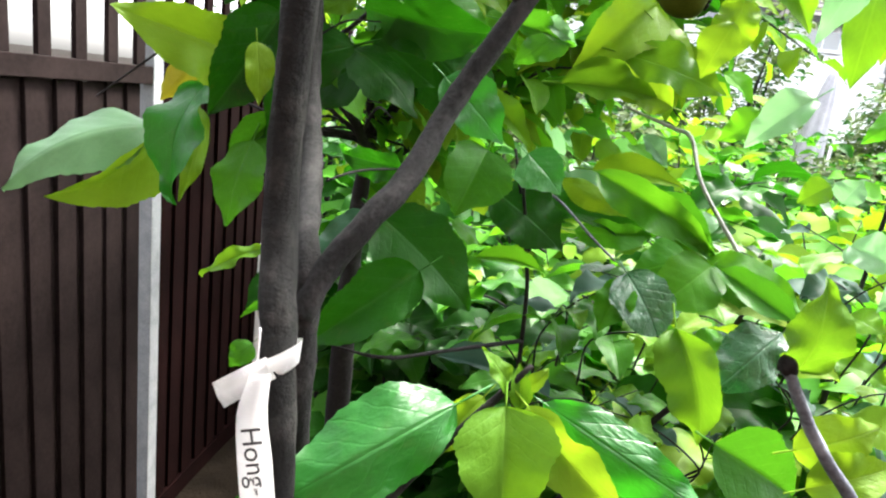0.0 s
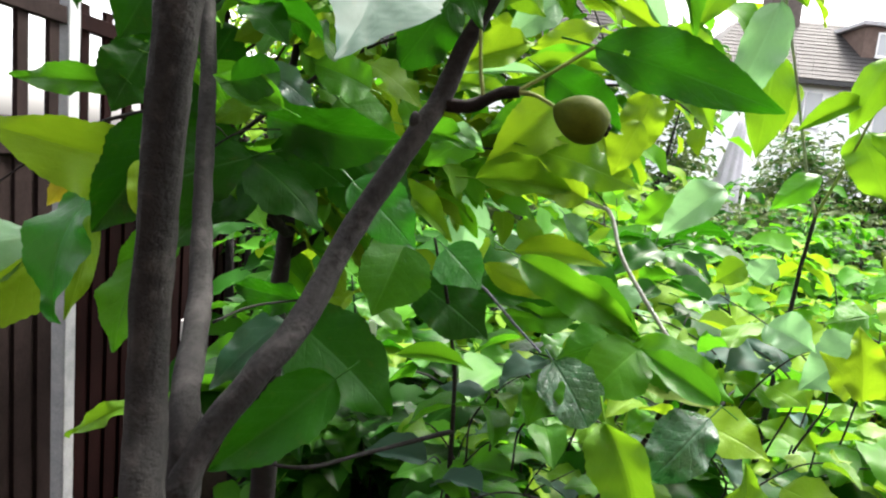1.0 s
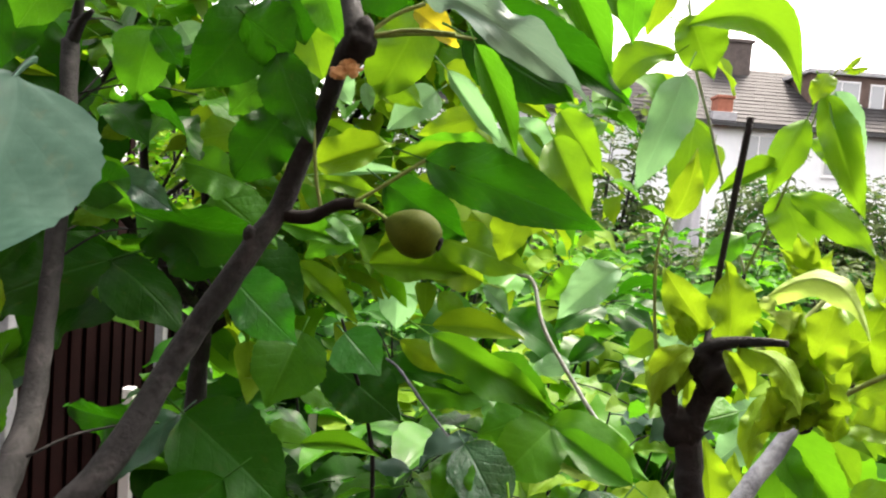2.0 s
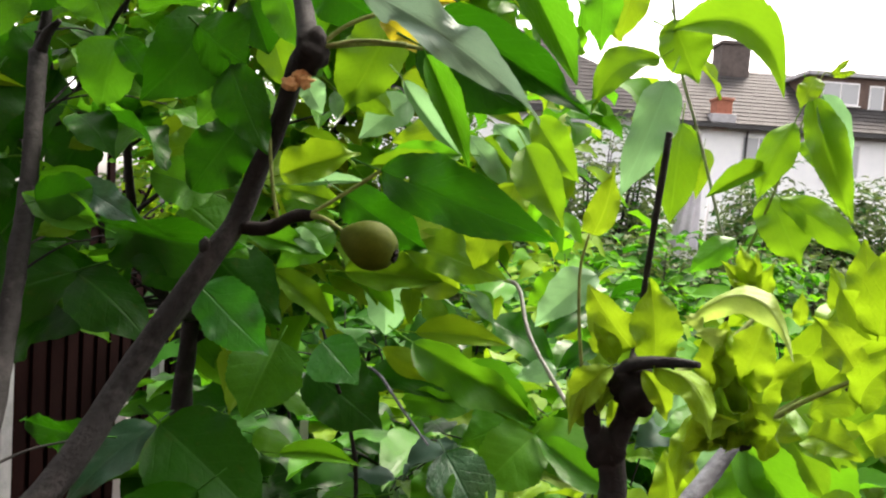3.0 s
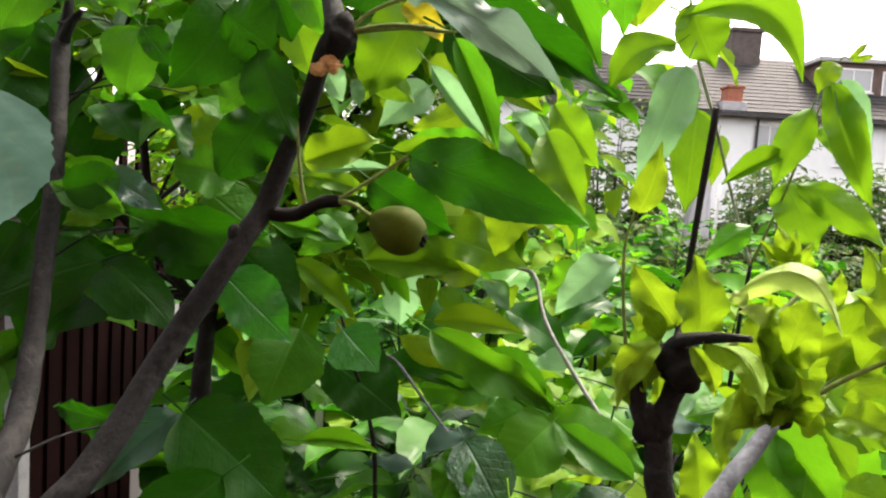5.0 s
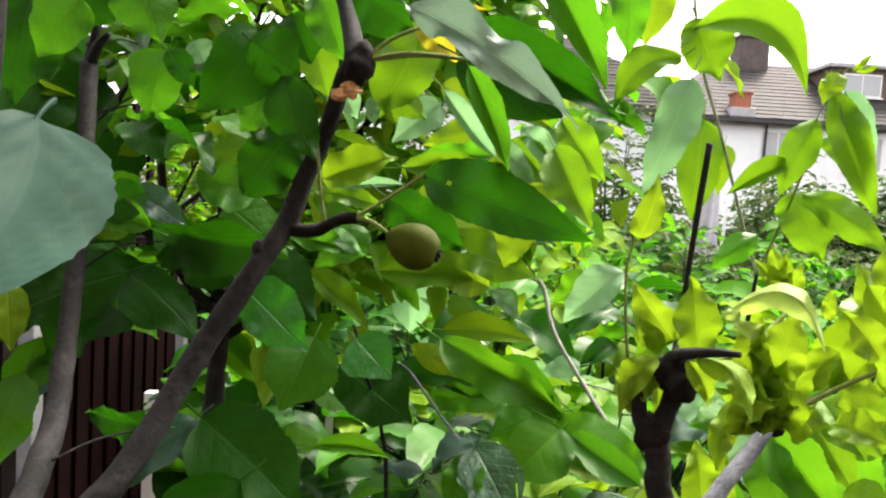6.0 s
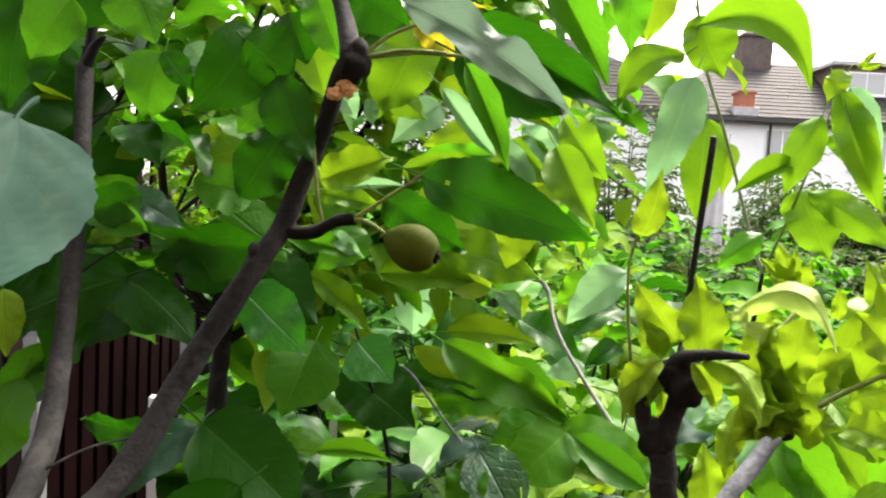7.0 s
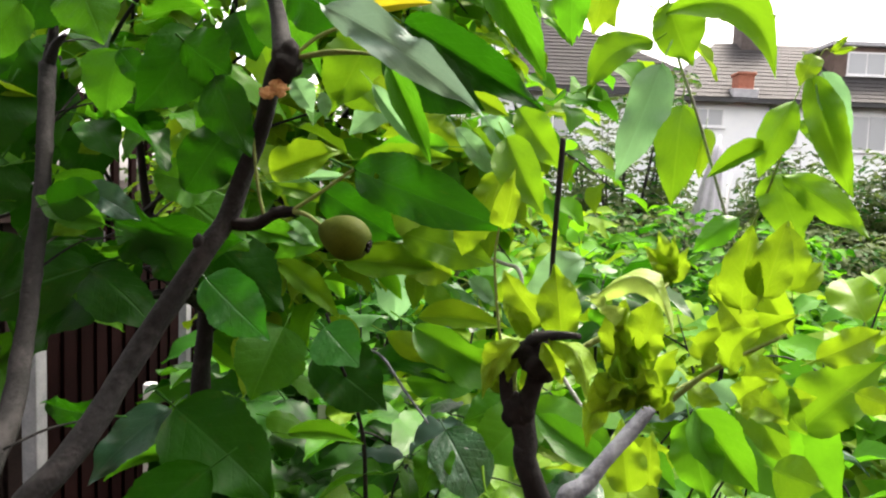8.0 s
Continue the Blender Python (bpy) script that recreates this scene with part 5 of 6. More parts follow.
leaf(cut_sapling, (0.269, 0.332, 1.642), (0.275, 0.314, 1.662), 0.016, (-0.85, -0.50, -0.18), "ovate", 0.1, TENDER, stalk=0.1, wave=0.07, fine=True)
leaf(cut_sapling, (0.357, 0.471, 1.597), (0.367, 0.432, 1.569), 0.031, (-0.54, -0.58, 0.61), "ovate", 0.1, BRIGHT, fold=0.3, stalk=0.1, wave=0.07, fine=True)
leaf(cut_sapling, (0.268, 0.341, 1.627), (0.277, 0.323, 1.623), 0.013, (-0.67, -0.46, 0.58), "long", 0.1, LIME, bend=0.2, stalk=0.1, wave=0.07, fine=True)
leaf(cut_sapling, (0.454, 0.718, 1.497), (0.492, 0.643, 1.422), 0.090, (-0.43, -0.74, 0.52), "ovate", 0.1, FRESH, fold=0.55, wave=0.04, stalk=0.1, fine=True)
leaf(cut_sapling, (0.409, 0.849, 1.485), (0.450, 0.803, 1.467), 0.053, (-0.50, -0.68, 0.54), "ovate", 0.1, PALE, fold=0.3, stalk=0.1, wave=0.07, fine=True)
leaf(cut_sapling, (0.262, 0.415, 1.535), (0.257, 0.423, 1.580), 0.025, (-0.31, -0.94, 0.13), "ovate", 0.1, LIME, fold=0.3, stalk=0.1, wave=0.07, fine=True)
leaf(cut_sapling, (0.283, 0.439, 1.530), (0.280, 0.433, 1.569), 0.018, (-0.41, -0.89, -0.19), "long", 0.1, TENDER, stalk=0.1, wave=0.07, fine=True)
leaf(cut_sapling, (0.243, 0.234, 1.683), (0.243, 0.230, 1.711), 0.014, (-0.59, -0.80, -0.13), "ovate", 0.1, LIME, fold=0.3, wave=0.05, stalk=0.1, fine=True)
leaf(cut_sapling, (0.242, 0.237, 1.662), (0.247, 0.225, 1.679), 0.011, (-0.84, -0.53, -0.14), "ovate", 0.1, LIME, fold=0.3, wave=0.06, bend=-0.2, stalk=0.1, fine=True)
leaf(cut_sapling, (0.248, 0.242, 1.649), (0.254, 0.228, 1.661), 0.011, (-0.94, -0.34, 0.07), "ovate", 0.1, LIME, fold=0.2, wave=0.06, stalk=0.1, fine=True)
leaf(cut_sapling, (0.247, 0.227, 1.688), (0.250, 0.222, 1.713), 0.013, (-0.52, -0.85, -0.11), "ovate", 0.1, LIME, fold=0.3, wave=0.05, stalk=0.1, fine=True)
leaf(cut_sapling, (0.270, 0.284, 1.663), (0.253, 0.283, 1.681), 0.015, (0.01, -1.00, -0.02), "ovate", 0.1, TENDER, fold=0.3, wave=0.08, stalk=0.1, fine=True)
leaf(cut_sapling, (0.276, 0.311, 1.647), (0.292, 0.287, 1.673), 0.017, (-0.84, -0.55, -0.03), "ovate", 0.1, LIME, fold=0.3, wave=0.06, bend=-0.2, stalk=0.1, fine=True)
leaf(cut_sapling, (0.541, 0.840, 1.456), (0.604, 0.750, 1.374), 0.098, (-0.41, -0.75, 0.52), "ovate", 0.1, FRESH, fold=0.5, wave=0.04, stalk=0.1, fine=True)
leaf(cut_sapling, (0.536, 0.848, 1.475), (0.455, 0.838, 1.408), 0.070, (-0.32, -0.80, 0.51), "ovate", 0.1, PALE, fold=0.3, wave=0.05, stalk=0.1, fine=True)
leaf(cut_sapling, (0.563, 0.772, 1.460), (0.627, 0.735, 1.553), 0.070, (-0.68, -0.70, 0.20), "ovate", 0.1, BRIGHT, fold=0.3, wave=0.05, stalk=0.1, fine=True)
leaf(pear_tree, (0.056, 0.461, 1.716), (0.111, 0.472, 1.683), 0.033, (0.12, -0.98, -0.14), "ovate", 0.1, DEEP_SHADE, fine=True)
leaf(pear_tree, (0.108, 0.456, 1.827), (0.202, 0.445, 1.772), 0.033, (-0.10, -0.99, 0.02), "long", 0.1, DEEP_SHADE, wave=0.05, fold=0.3, bend=0.03, fine=True)
leaf(pear_tree, (0.098, 0.432, 1.803), (0.162, 0.423, 1.768), 0.040, (-0.09, -0.99, 0.07), "long", 0.1, DEEP_SHADE, wave=0.03, fold=-0.1, bend=0.05, fine=True)
leaf(pear_tree, (0.104, 0.404, 1.791), (0.131, 0.411, 1.734), 0.016, (0.05, -0.99, -0.10), "long", 0.1, GREEN, bend=-0.05, fine=True)
leaf(pear_tree, (0.088, 0.465, 1.791), (0.118, 0.467, 1.776), 0.020, (0.09, -1.00, 0.03), "long", 0.1, LIME, bend=0.05, fine=True)
leaf(pear_tree, (0.281, 0.639, 1.927), (0.268, 0.650, 1.871), 0.033, (-0.29, -0.95, -0.11), "ovate", 0.1, LIME, fine=True)
leaf(pear_tree, (-0.032, 0.460, 1.818), (-0.066, 0.448, 1.762), 0.046, (0.49, -0.87, -0.11), "ovate", 0.1, DEEP_SHADE, bend=-0.06, fine=True)
leaf(pear_tree, (-0.031, 0.441, 1.807), (-0.002, 0.443, 1.787), 0.039, (-0.10, -0.96, -0.25), "round", 0.1, DEEP_SHADE, fold=-0.2, fine=True)
leaf(pear_tree, (-0.011, 0.441, 1.786), (0.013, 0.443, 1.735), 0.031, (0.04, -1.00, -0.02), "ovate", 0.1, DEEP_SHADE, wave=0.05, twist=0.4, fine=True)
leaf(pear_tree, (-0.009, 0.527, 1.864), (0.009, 0.543, 1.819), 0.040, (0.28, -0.94, -0.21), "ovate", 0.1, GREEN, fine=True)
leaf(pear_tree, (-0.017, 0.556, 1.830), (-0.006, 0.566, 1.794), 0.031, (0.28, -0.95, -0.16), "ovate", 0.1, BRIGHT, fine=True)
leaf(pear_tree, (-0.007, 0.467, 1.759), (-0.038, 0.462, 1.711), 0.038, (0.35, -0.93, -0.12), "round", 0.1, DEEP_SHADE, bend=0.04, fine=True)
leaf(pear_tree, (-0.001, 0.533, 1.727), (0.056, 0.540, 1.748), 0.030, (0.06, -0.99, 0.16), "ovate", 0.1, LIME, wave=0.08, fold=0.5, fine=True)
leaf(pear_tree, (0.002, 0.544, 1.721), (0.061, 0.551, 1.727), 0.011, (0.11, -0.97, 0.21), "long", 0.1, PALE, bend=0.04, fine=True)
leaf(pear_tree, (-0.014, 0.571, 1.719), (0.046, 0.570, 1.707), 0.019, (0.04, -0.97, 0.26), "long", 0.1, BRIGHT, wave=0.08, fine=True)
leaf(pear_tree, (-0.065, 0.623, 1.801), (-0.094, 0.619, 1.767), 0.036, (0.17, -0.99, -0.02), "ovate", 0.1, GREEN, fine=True)
leaf(pear_tree, (-0.080, 0.626, 1.710), (-0.128, 0.610, 1.725), 0.043, (0.38, -0.90, 0.21), "round", 0.1, GREEN, fine=True)
leaf(pear_tree, (-0.147, 0.589, 1.828), (-0.162, 0.592, 1.770), 0.045, (0.36, -0.92, -0.14), "ovate", 0.1, GREEN, bend=0.05, fine=True)
leaf(pear_tree, (-0.140, 0.571, 1.825), (-0.122, 0.584, 1.798), 0.023, (0.50, -0.86, -0.08), "ovate", 0.1, DEEP_SHADE, fine=True)
leaf(pear_tree, (-0.180, 0.629, 1.755), (-0.203, 0.619, 1.740), 0.020, (0.34, -0.93, 0.13), "long", 0.1, LIME, fine=True)
leaf(pear_tree, (-0.138, 0.685, 1.796), (-0.179, 0.671, 1.780), 0.020, (0.29, -0.95, 0.10), "long", 0.1, BRIGHT, fine=True)
leaf(pear_tree, (-0.128, 0.743, 1.787), (-0.179, 0.728, 1.758), 0.033, (0.24, -0.97, 0.11), "ovate", 0.1, LIME, fine=True)
leaf(pear_tree, (-0.108, 0.720, 1.764), (-0.163, 0.703, 1.746), 0.039, (0.25, -0.95, 0.16), "ovate", 0.1, BRIGHT, fine=True)
leaf(pear_tree, (-0.188, 0.740, 1.871), (-0.174, 0.750, 1.846), 0.031, (0.47, -0.88, -0.12), "ovate", 0.1, PALE, fine=True)
leaf(pear_tree, (-0.166, 0.515, 1.696), (-0.135, 0.531, 1.708), 0.033, (0.48, -0.87, -0.08), "round", 0.1, DEEP_SHADE, fine=True)
leaf(pear_tree, (-0.150, 0.535, 1.710), (-0.111, 0.551, 1.684), 0.025, (0.50, -0.84, 0.19), "ovate", 0.1, DUSK, fold=0.1, fine=True)
leaf(pear_tree, (-0.173, 0.589, 1.684), (-0.201, 0.574, 1.667), 0.023, (0.36, -0.90, 0.24), "ovate", 0.1, BRIGHT, wave=0.05, fine=True)
leaf(pear_tree, (-0.043, 0.605, 1.680), (0.026, 0.607, 1.664), 0.023, (0.10, -0.94, 0.32), "long", 0.1, GREEN, wave=0.07, bend=0.05, fine=True)
leaf(pear_tree, (-0.006, 0.603, 1.684), (0.026, 0.597, 1.665), 0.015, (0.03, -0.93, 0.37), "long", 0.1, PALE, bend=0.08, fine=True)
leaf(pear_tree, (0.021, 0.668, 1.682), (-0.030, 0.657, 1.646), 0.037, (0.05, -0.97, 0.23), "ovate", 0.1, GREEN, fine=True)
leaf(pear_tree, (0.060, 0.591, 1.860), (0.098, 0.599, 1.835), 0.022, (0.15, -0.99, -0.07), "ovate", 0.1, GOLD, wave=0.08, fine=True)
leaf(pear_tree, (0.063, 0.608, 1.876), (0.119, 0.606, 1.882), 0.014, (-0.02, -1.00, -0.04), "long", 0.1, GOLD, fine=True)
leaf(pear_tree, (0.064, 0.649, 1.876), (0.022, 0.653, 1.789), 0.057, (0.04, -1.00, -0.06), "ovate", 0.1, BRIGHT, fold=0.35, bend=-0.05, fine=True)
leaf(pear_tree, (0.032, 0.649, 1.820), (0.071, 0.657, 1.792), 0.028, (0.19, -0.98, 0.01), "ovate", 0.1, BRIGHT, fine=True)
leaf(pear_tree, (0.082, 0.684, 1.812), (0.037, 0.677, 1.771), 0.036, (0.06, -0.99, 0.12), "ovate", 0.1, PALE, fold=0.3, fine=True)
leaf(pear_tree, (0.021, 0.620, 1.804), (0.025, 0.624, 1.780), 0.013, (0.18, -0.98, -0.13), "long", 0.1, PALE, fine=True)
leaf(pear_tree, (0.132, 0.716, 1.800), (0.064, 0.719, 1.774), 0.030, (-0.08, -0.99, 0.10), "long", 0.1, LIME, bend=-0.06, fine=True)
leaf(pear_tree, (0.138, 0.699, 1.765), (0.060, 0.700, 1.762), 0.026, (-0.01, -0.99, 0.16), "long", 0.1, GREEN, bend=-0.05, fine=True)
leaf(pear_tree, (0.049, 0.690, 1.748), (0.141, 0.690, 1.753), 0.027, (-0.01, -0.98, 0.18), "long", 0.1, BRIGHT, bend=0.04, fine=True)
leaf(pear_tree, (0.083, 0.732, 1.673), (0.195, 0.723, 1.640), 0.048, (0.01, -0.96, 0.29), "long", 0.1, BRIGHT, wave=0.07, fine=True)
leaf(pear_tree, (0.108, 0.753, 1.715), (0.163, 0.749, 1.664), 0.038, (0.07, -0.98, 0.16), "ovate", 0.1, LIME, fine=True)
leaf(pear_tree, (0.152, 0.741, 1.829), (0.200, 0.740, 1.803), 0.025, (-0.00, -1.00, 0.04), "long", 0.1, LIME, bend=0.05, fine=True)
leaf(pear_tree, (0.173, 0.783, 1.808), (0.223, 0.771, 1.754), 0.029, (-0.10, -0.99, 0.12), "long", 0.1, PALE, bend=0.05, fine=True)
leaf(pear_tree, (0.192, 0.653, 1.773), (0.230, 0.639, 1.700), 0.041, (-0.13, -0.98, 0.11), "ovate", 0.1, BRIGHT, fold=0.3, bend=0.03, fine=True)
leaf(pear_tree, (0.210, 0.737, 1.811), (0.260, 0.734, 1.747), 0.038, (-0.07, -1.00, -0.01), "ovate", 0.1, BRIGHT, bend=0.05, fine=True)
leaf(pear_tree, (0.162, 0.786, 1.792), (0.217, 0.783, 1.735), 0.041, (0.01, -1.00, 0.05), "long", 0.1, BRIGHT, fine=True)
leaf(pear_tree, (0.143, 0.767, 1.792), (0.193, 0.766, 1.734), 0.023, (0.03, -1.00, 0.03), "long", 0.1, PALE, fine=True)
leaf(pear_tree, (0.117, 0.827, 1.802), (0.163, 0.828, 1.767), 0.029, (0.07, -1.00, 0.07), "ovate", 0.1, LIME, fine=True)
leaf(pear_tree, (0.023, 0.746, 1.637), (0.128, 0.748, 1.632), 0.044, (0.04, -0.94, 0.33), "long", 0.1, BRIGHT, wave=0.06, fine=True)
leaf(pear_tree, (0.114, 0.783, 1.729), (0.026, 0.779, 1.684), 0.046, (-0.06, -0.98, 0.19), "long", 0.1, GREEN, fine=True)
leaf(pear_tree, (-0.113, 0.647, 1.701), (-0.056, 0.662, 1.652), 0.059, (0.39, -0.90, 0.19), "ovate", 0.1, GREEN, fine=True)
leaf(young_tree, (-0.051, 0.782, 1.551), (-0.078, 0.745, 1.472), 0.083, (0.21, -0.91, 0.36), "ovate", 0.1, GREEN, fold=0.5, wave=0.02, fine=True)
leaf(young_tree, (-0.003, 0.781, 1.553), (0.042, 0.765, 1.511), 0.061, (0.10, -0.89, 0.44), "ovate", 0.1, GLOSSY, fold=0.1, wave=0.02, fine=True)
leaf(young_tree, (-0.080, 0.859, 1.620), (0.003, 0.853, 1.551), 0.034, (0.20, -0.92, 0.33), "long", 0.1, BRIGHT, bend=-0.05, fine=True)
leaf(young_tree, (-0.165, 0.746, 1.459), (-0.045, 0.730, 1.363), 0.103, (0.29, -0.81, 0.51), "ovate", 0.1, DEEP_SHADE, fold=0.15, wave=0.03, fine=True)
leaf(young_tree, (-0.041, 0.915, 1.485), (0.064, 0.895, 1.416), 0.094, (0.13, -0.88, 0.46), "ovate", 0.1, DEEP_SHADE, wave=0.05, fine=True)
leaf(young_tree, (0.275, 0.956, 1.428), (0.169, 0.946, 1.386), 0.085, (-0.12, -0.86, 0.50), "ovate", 0.1, GREEN, fine=True)
leaf(young_tree, (0.163, 0.936, 1.493), (0.269, 0.894, 1.432), 0.057, (-0.09, -0.89, 0.45), "long", 0.1, GREEN, bend=-0.04, fine=True)
leaf(young_tree, (0.260, 0.874, 1.431), (0.191, 0.839, 1.367), 0.086, (-0.10, -0.82, 0.56), "ovate", 0.1, FRESH, fold=0.2, wave=0.02, fine=True)
leaf(young_tree, (0.250, 0.888, 1.433), (0.375, 0.828, 1.387), 0.070, (-0.21, -0.83, 0.52), "long", 0.1, FRESH, bend=-0.05, wave=0.05, fine=True)
leaf(young_tree, (0.263, 0.871, 1.392), (0.354, 0.830, 1.376), 0.044, (-0.26, -0.79, 0.55), "long", 0.1, CREAM, bend=-0.06, wave=0.03, fine=True)
leaf(young_tree, (0.146, 0.840, 1.413), (0.191, 0.797, 1.347), 0.077, (-0.04, -0.85, 0.52), "round", 0.1, BLISTERED, fold=0.15, fine=True)
leaf(young_tree, (0.144, 0.836, 1.402), (0.118, 0.809, 1.336), 0.049, (-0.10, -0.91, 0.41), "ovate", 0.1, GREEN, wave=0.09, fold=0.4, fine=True)
leaf(young_tree, (0.291, 0.746, 1.652), (0.229, 0.752, 1.591), 0.043, (-0.38, -0.87, 0.30), "ovate", 0.1, PALE, fold=0.2, fine=True)
leaf(young_tree, (0.097, 1.016, 1.525), (0.235, 1.005, 1.516), 0.041, (-0.05, -0.91, 0.41), "long", 0.1, LIME, fold=0.25, bend=-0.08, fine=True)
leaf(young_tree, (0.017, 0.999, 1.460), (0.199, 0.991, 1.437), 0.054, (0.04, -0.79, 0.61), "long", 0.1, DEEP_SHADE, bend=0.03, fine=True)
leaf(young_tree, (0.103, 1.074, 1.566), (0.150, 1.067, 1.534), 0.037, (0.08, -0.95, 0.30), "long", 0.1, BRIGHT, fine=True)
leaf(young_tree, (0.174, 1.073, 1.584), (0.216, 1.063, 1.539), 0.029, (0.03, -0.97, 0.25), "long", 0.1, PALE, fine=True)
leaf(young_tree, (0.197, 1.081, 1.578), (0.206, 1.072, 1.527), 0.022, (-0.05, -0.99, 0.15), "long", 0.1, GREEN, fine=True)
leaf(wild_sapling, (0.464, 1.088, 1.936), (0.404, 1.099, 1.748), 0.069, (-0.33, -0.94, 0.05), "ovate", 0.1, PALE, bend=-0.06, fold=0.1, fine=True)
leaf(wild_sapling, (0.603, 1.397, 1.919), (0.591, 1.386, 1.711), 0.093, (-0.35, -0.94, 0.07), "long", 0.1, BRIGHT, fold=0.1, fine=True)
leaf(wild_sapling, (0.829, 1.330, 2.015), (0.800, 1.325, 1.952), 0.044, (-0.40, -0.88, 0.26), "ovate", 0.1, LIME, fine=True)
leaf(wild_sapling, (0.802, 1.340, 1.928), (0.748, 1.351, 1.772), 0.070, (-0.47, -0.88, 0.10), "long", 0.1, BRIGHT, bend=0.03, fine=True)
leaf(wild_sapling, (0.767, 1.358, 1.838), (0.656, 1.381, 1.769), 0.044, (-0.33, -0.91, 0.23), "long", 0.1, BRIGHT, bend=0.08, fine=True)
leaf(wild_sapling, (0.817, 1.438, 1.784), (0.863, 1.380, 1.644), 0.105, (-0.45, -0.87, 0.21), "ovate", 0.1, BRIGHT, fold=0.05, fine=True)
leaf(wild_sapling, (0.826, 1.411, 1.783), (0.952, 1.302, 1.662), 0.069, (-0.50, -0.84, 0.23), "long", 0.1, BRIGHT, bend=-0.1, fine=True)
leaf(wild_sapling, (0.821, 1.321, 1.972), (0.892, 1.270, 1.737), 0.067, (-0.48, -0.88, 0.04), "long", 0.1, BRIGHT, bend=0.06, fine=True)
leaf(wild_sapling, (0.845, 1.329, 1.981), (0.887, 1.293, 1.821), 0.051, (-0.50, -0.87, 0.07), "long", 0.1, PALE, bend=-0.06, fine=True)
leaf(wild_sapling, (0.824, 1.356, 1.892), (0.875, 1.300, 1.821), 0.040, (-0.56, -0.80, 0.23), "long", 0.1, BRIGHT, fine=True)
leaf(wild_sapling, (0.754, 1.438, 1.692), (0.661, 1.442, 1.612), 0.060, (-0.32, -0.89, 0.33), "long", 0.1, GREEN, fine=True)
leaf(wild_sapling, (0.695, 1.507, 1.884), (0.681, 1.490, 1.771), 0.047, (-0.37, -0.91, 0.19), "long", 0.1, LIME, fine=True)
leaf(pear_tree, (0.081, 0.437, 1.730), (0.180, 0.396, 1.697), 0.037, (-0.36, -0.93, 0.07), "long", 0.1, DEEP_SHADE, hole=True, fold=0.06, wave=0.03, fine=True)
leaf(pear_tree, (-0.146, 0.456, 1.831), (-0.171, 0.453, 1.791), 0.035, (0.36, -0.92, -0.16), "ovate", 0.1, GREEN, fine=True)
leaf(pear_tree, (-0.227, 0.537, 1.861), (-0.238, 0.530, 1.768), 0.060, (0.26, -0.97, 0.04), "ovate", 0.1, DEEP_SHADE, fine=True)
leaf(pear_tree, (-0.125, 0.488, 1.854), (-0.106, 0.485, 1.812), 0.043, (0.26, -0.95, 0.18), "ovate", 0.1, GREEN, fine=True)
leaf(pear_tree, (-0.180, 0.538, 1.873), (-0.195, 0.535, 1.829), 0.052, (0.52, -0.84, -0.11), "ovate", 0.1, DEEP_SHADE, fine=True)
leaf(pear_tree, (0.026, 0.490, 1.855), (0.066, 0.488, 1.831), 0.043, (-0.12, -0.98, -0.15), "ovate", 0.1, DEEP_SHADE, fine=True)
leaf(pear_tree, (-0.167, 0.573, 1.641), (-0.275, 0.568, 1.592), 0.060, (-0.07, -0.97, 0.25), "ovate", 0.1, DEEP_SHADE, fine=True)
leaf(pear_tree, (-0.157, 0.623, 1.637), (-0.270, 0.615, 1.542), 0.066, (-0.18, -0.94, 0.29), "long", 0.1, DEEP_SHADE, fine=True)
leaf(pear_tree, (-0.086, 0.625, 1.657), (-0.159, 0.624, 1.660), 0.052, (0.02, -0.96, 0.27), "ovate", 0.1, DEEP_SHADE, fine=True)
leaf(pear_tree, (-0.234, 0.521, 1.633), (-0.229, 0.518, 1.582), 0.025, (0.56, -0.82, 0.12), "ovate", 0.1, LIME, fine=True)
leaf(pear_tree, (-0.252, 0.616, 1.556), (-0.280, 0.613, 1.510), 0.032, (0.33, -0.94, -0.13), "ovate", 0.1, WAXY, fine=True)
leaf(pear_tree, (-0.292, 0.632, 1.800), (-0.249, 0.632, 1.791), 0.013, (-0.01, -1.00, -0.02), "long", 0.1, LIME, fine=True)
leaf(young_tree, (-0.093, 0.643, 1.626), (-0.028, 0.640, 1.567), 0.055, (0.17, -0.95, 0.24), "ovate", 0.12, GLOSSY, fine=True)
leaf(young_tree, (-0.123, 0.745, 1.653), (-0.041, 0.741, 1.577), 0.084, (0.15, -0.97, 0.21), "ovate", 0.1, DEEP_SHADE, fine=True)
leaf(young_tree, (0.024, 1.423, 1.584), (0.022, 1.463, 1.430), 0.088, (0.05, -0.97, -0.25), "ovate", 0.1, PALE, fine=True)
leaf(young_tree, (0.095, 0.920, 1.530), (0.266, 0.896, 1.442), 0.058, (-0.11, -0.99, 0.06), "long", 0.1, FRESH, fold=0.25, bend=-0.12, fine=True)
leaf(young_tree, (0.052, 0.968, 1.509), (0.156, 0.966, 1.467), 0.037, (0.00, -1.00, 0.04), "long", 0.1, LIME, fine=True)
leaf(young_tree, (0.083, 0.983, 1.434), (0.208, 0.985, 1.442), 0.046, (0.02, -1.00, -0.07), "long", 0.1, GREEN, fine=True)
leaf(young_tree, (-0.104, 0.695, 1.413), (-0.216, 0.642, 1.323), 0.069, (0.19, -0.93, 0.30), "ovate", 0.1, DEEP_SHADE, fine=True)
leaf(young_tree, (0.195, 0.739, 1.380), (0.234, 0.695, 1.260), 0.071, (-0.54, -0.83, 0.12), "long", 0.14, BRIGHT, bend=-0.25, fold=0.3, wave=0.05, fine=True)
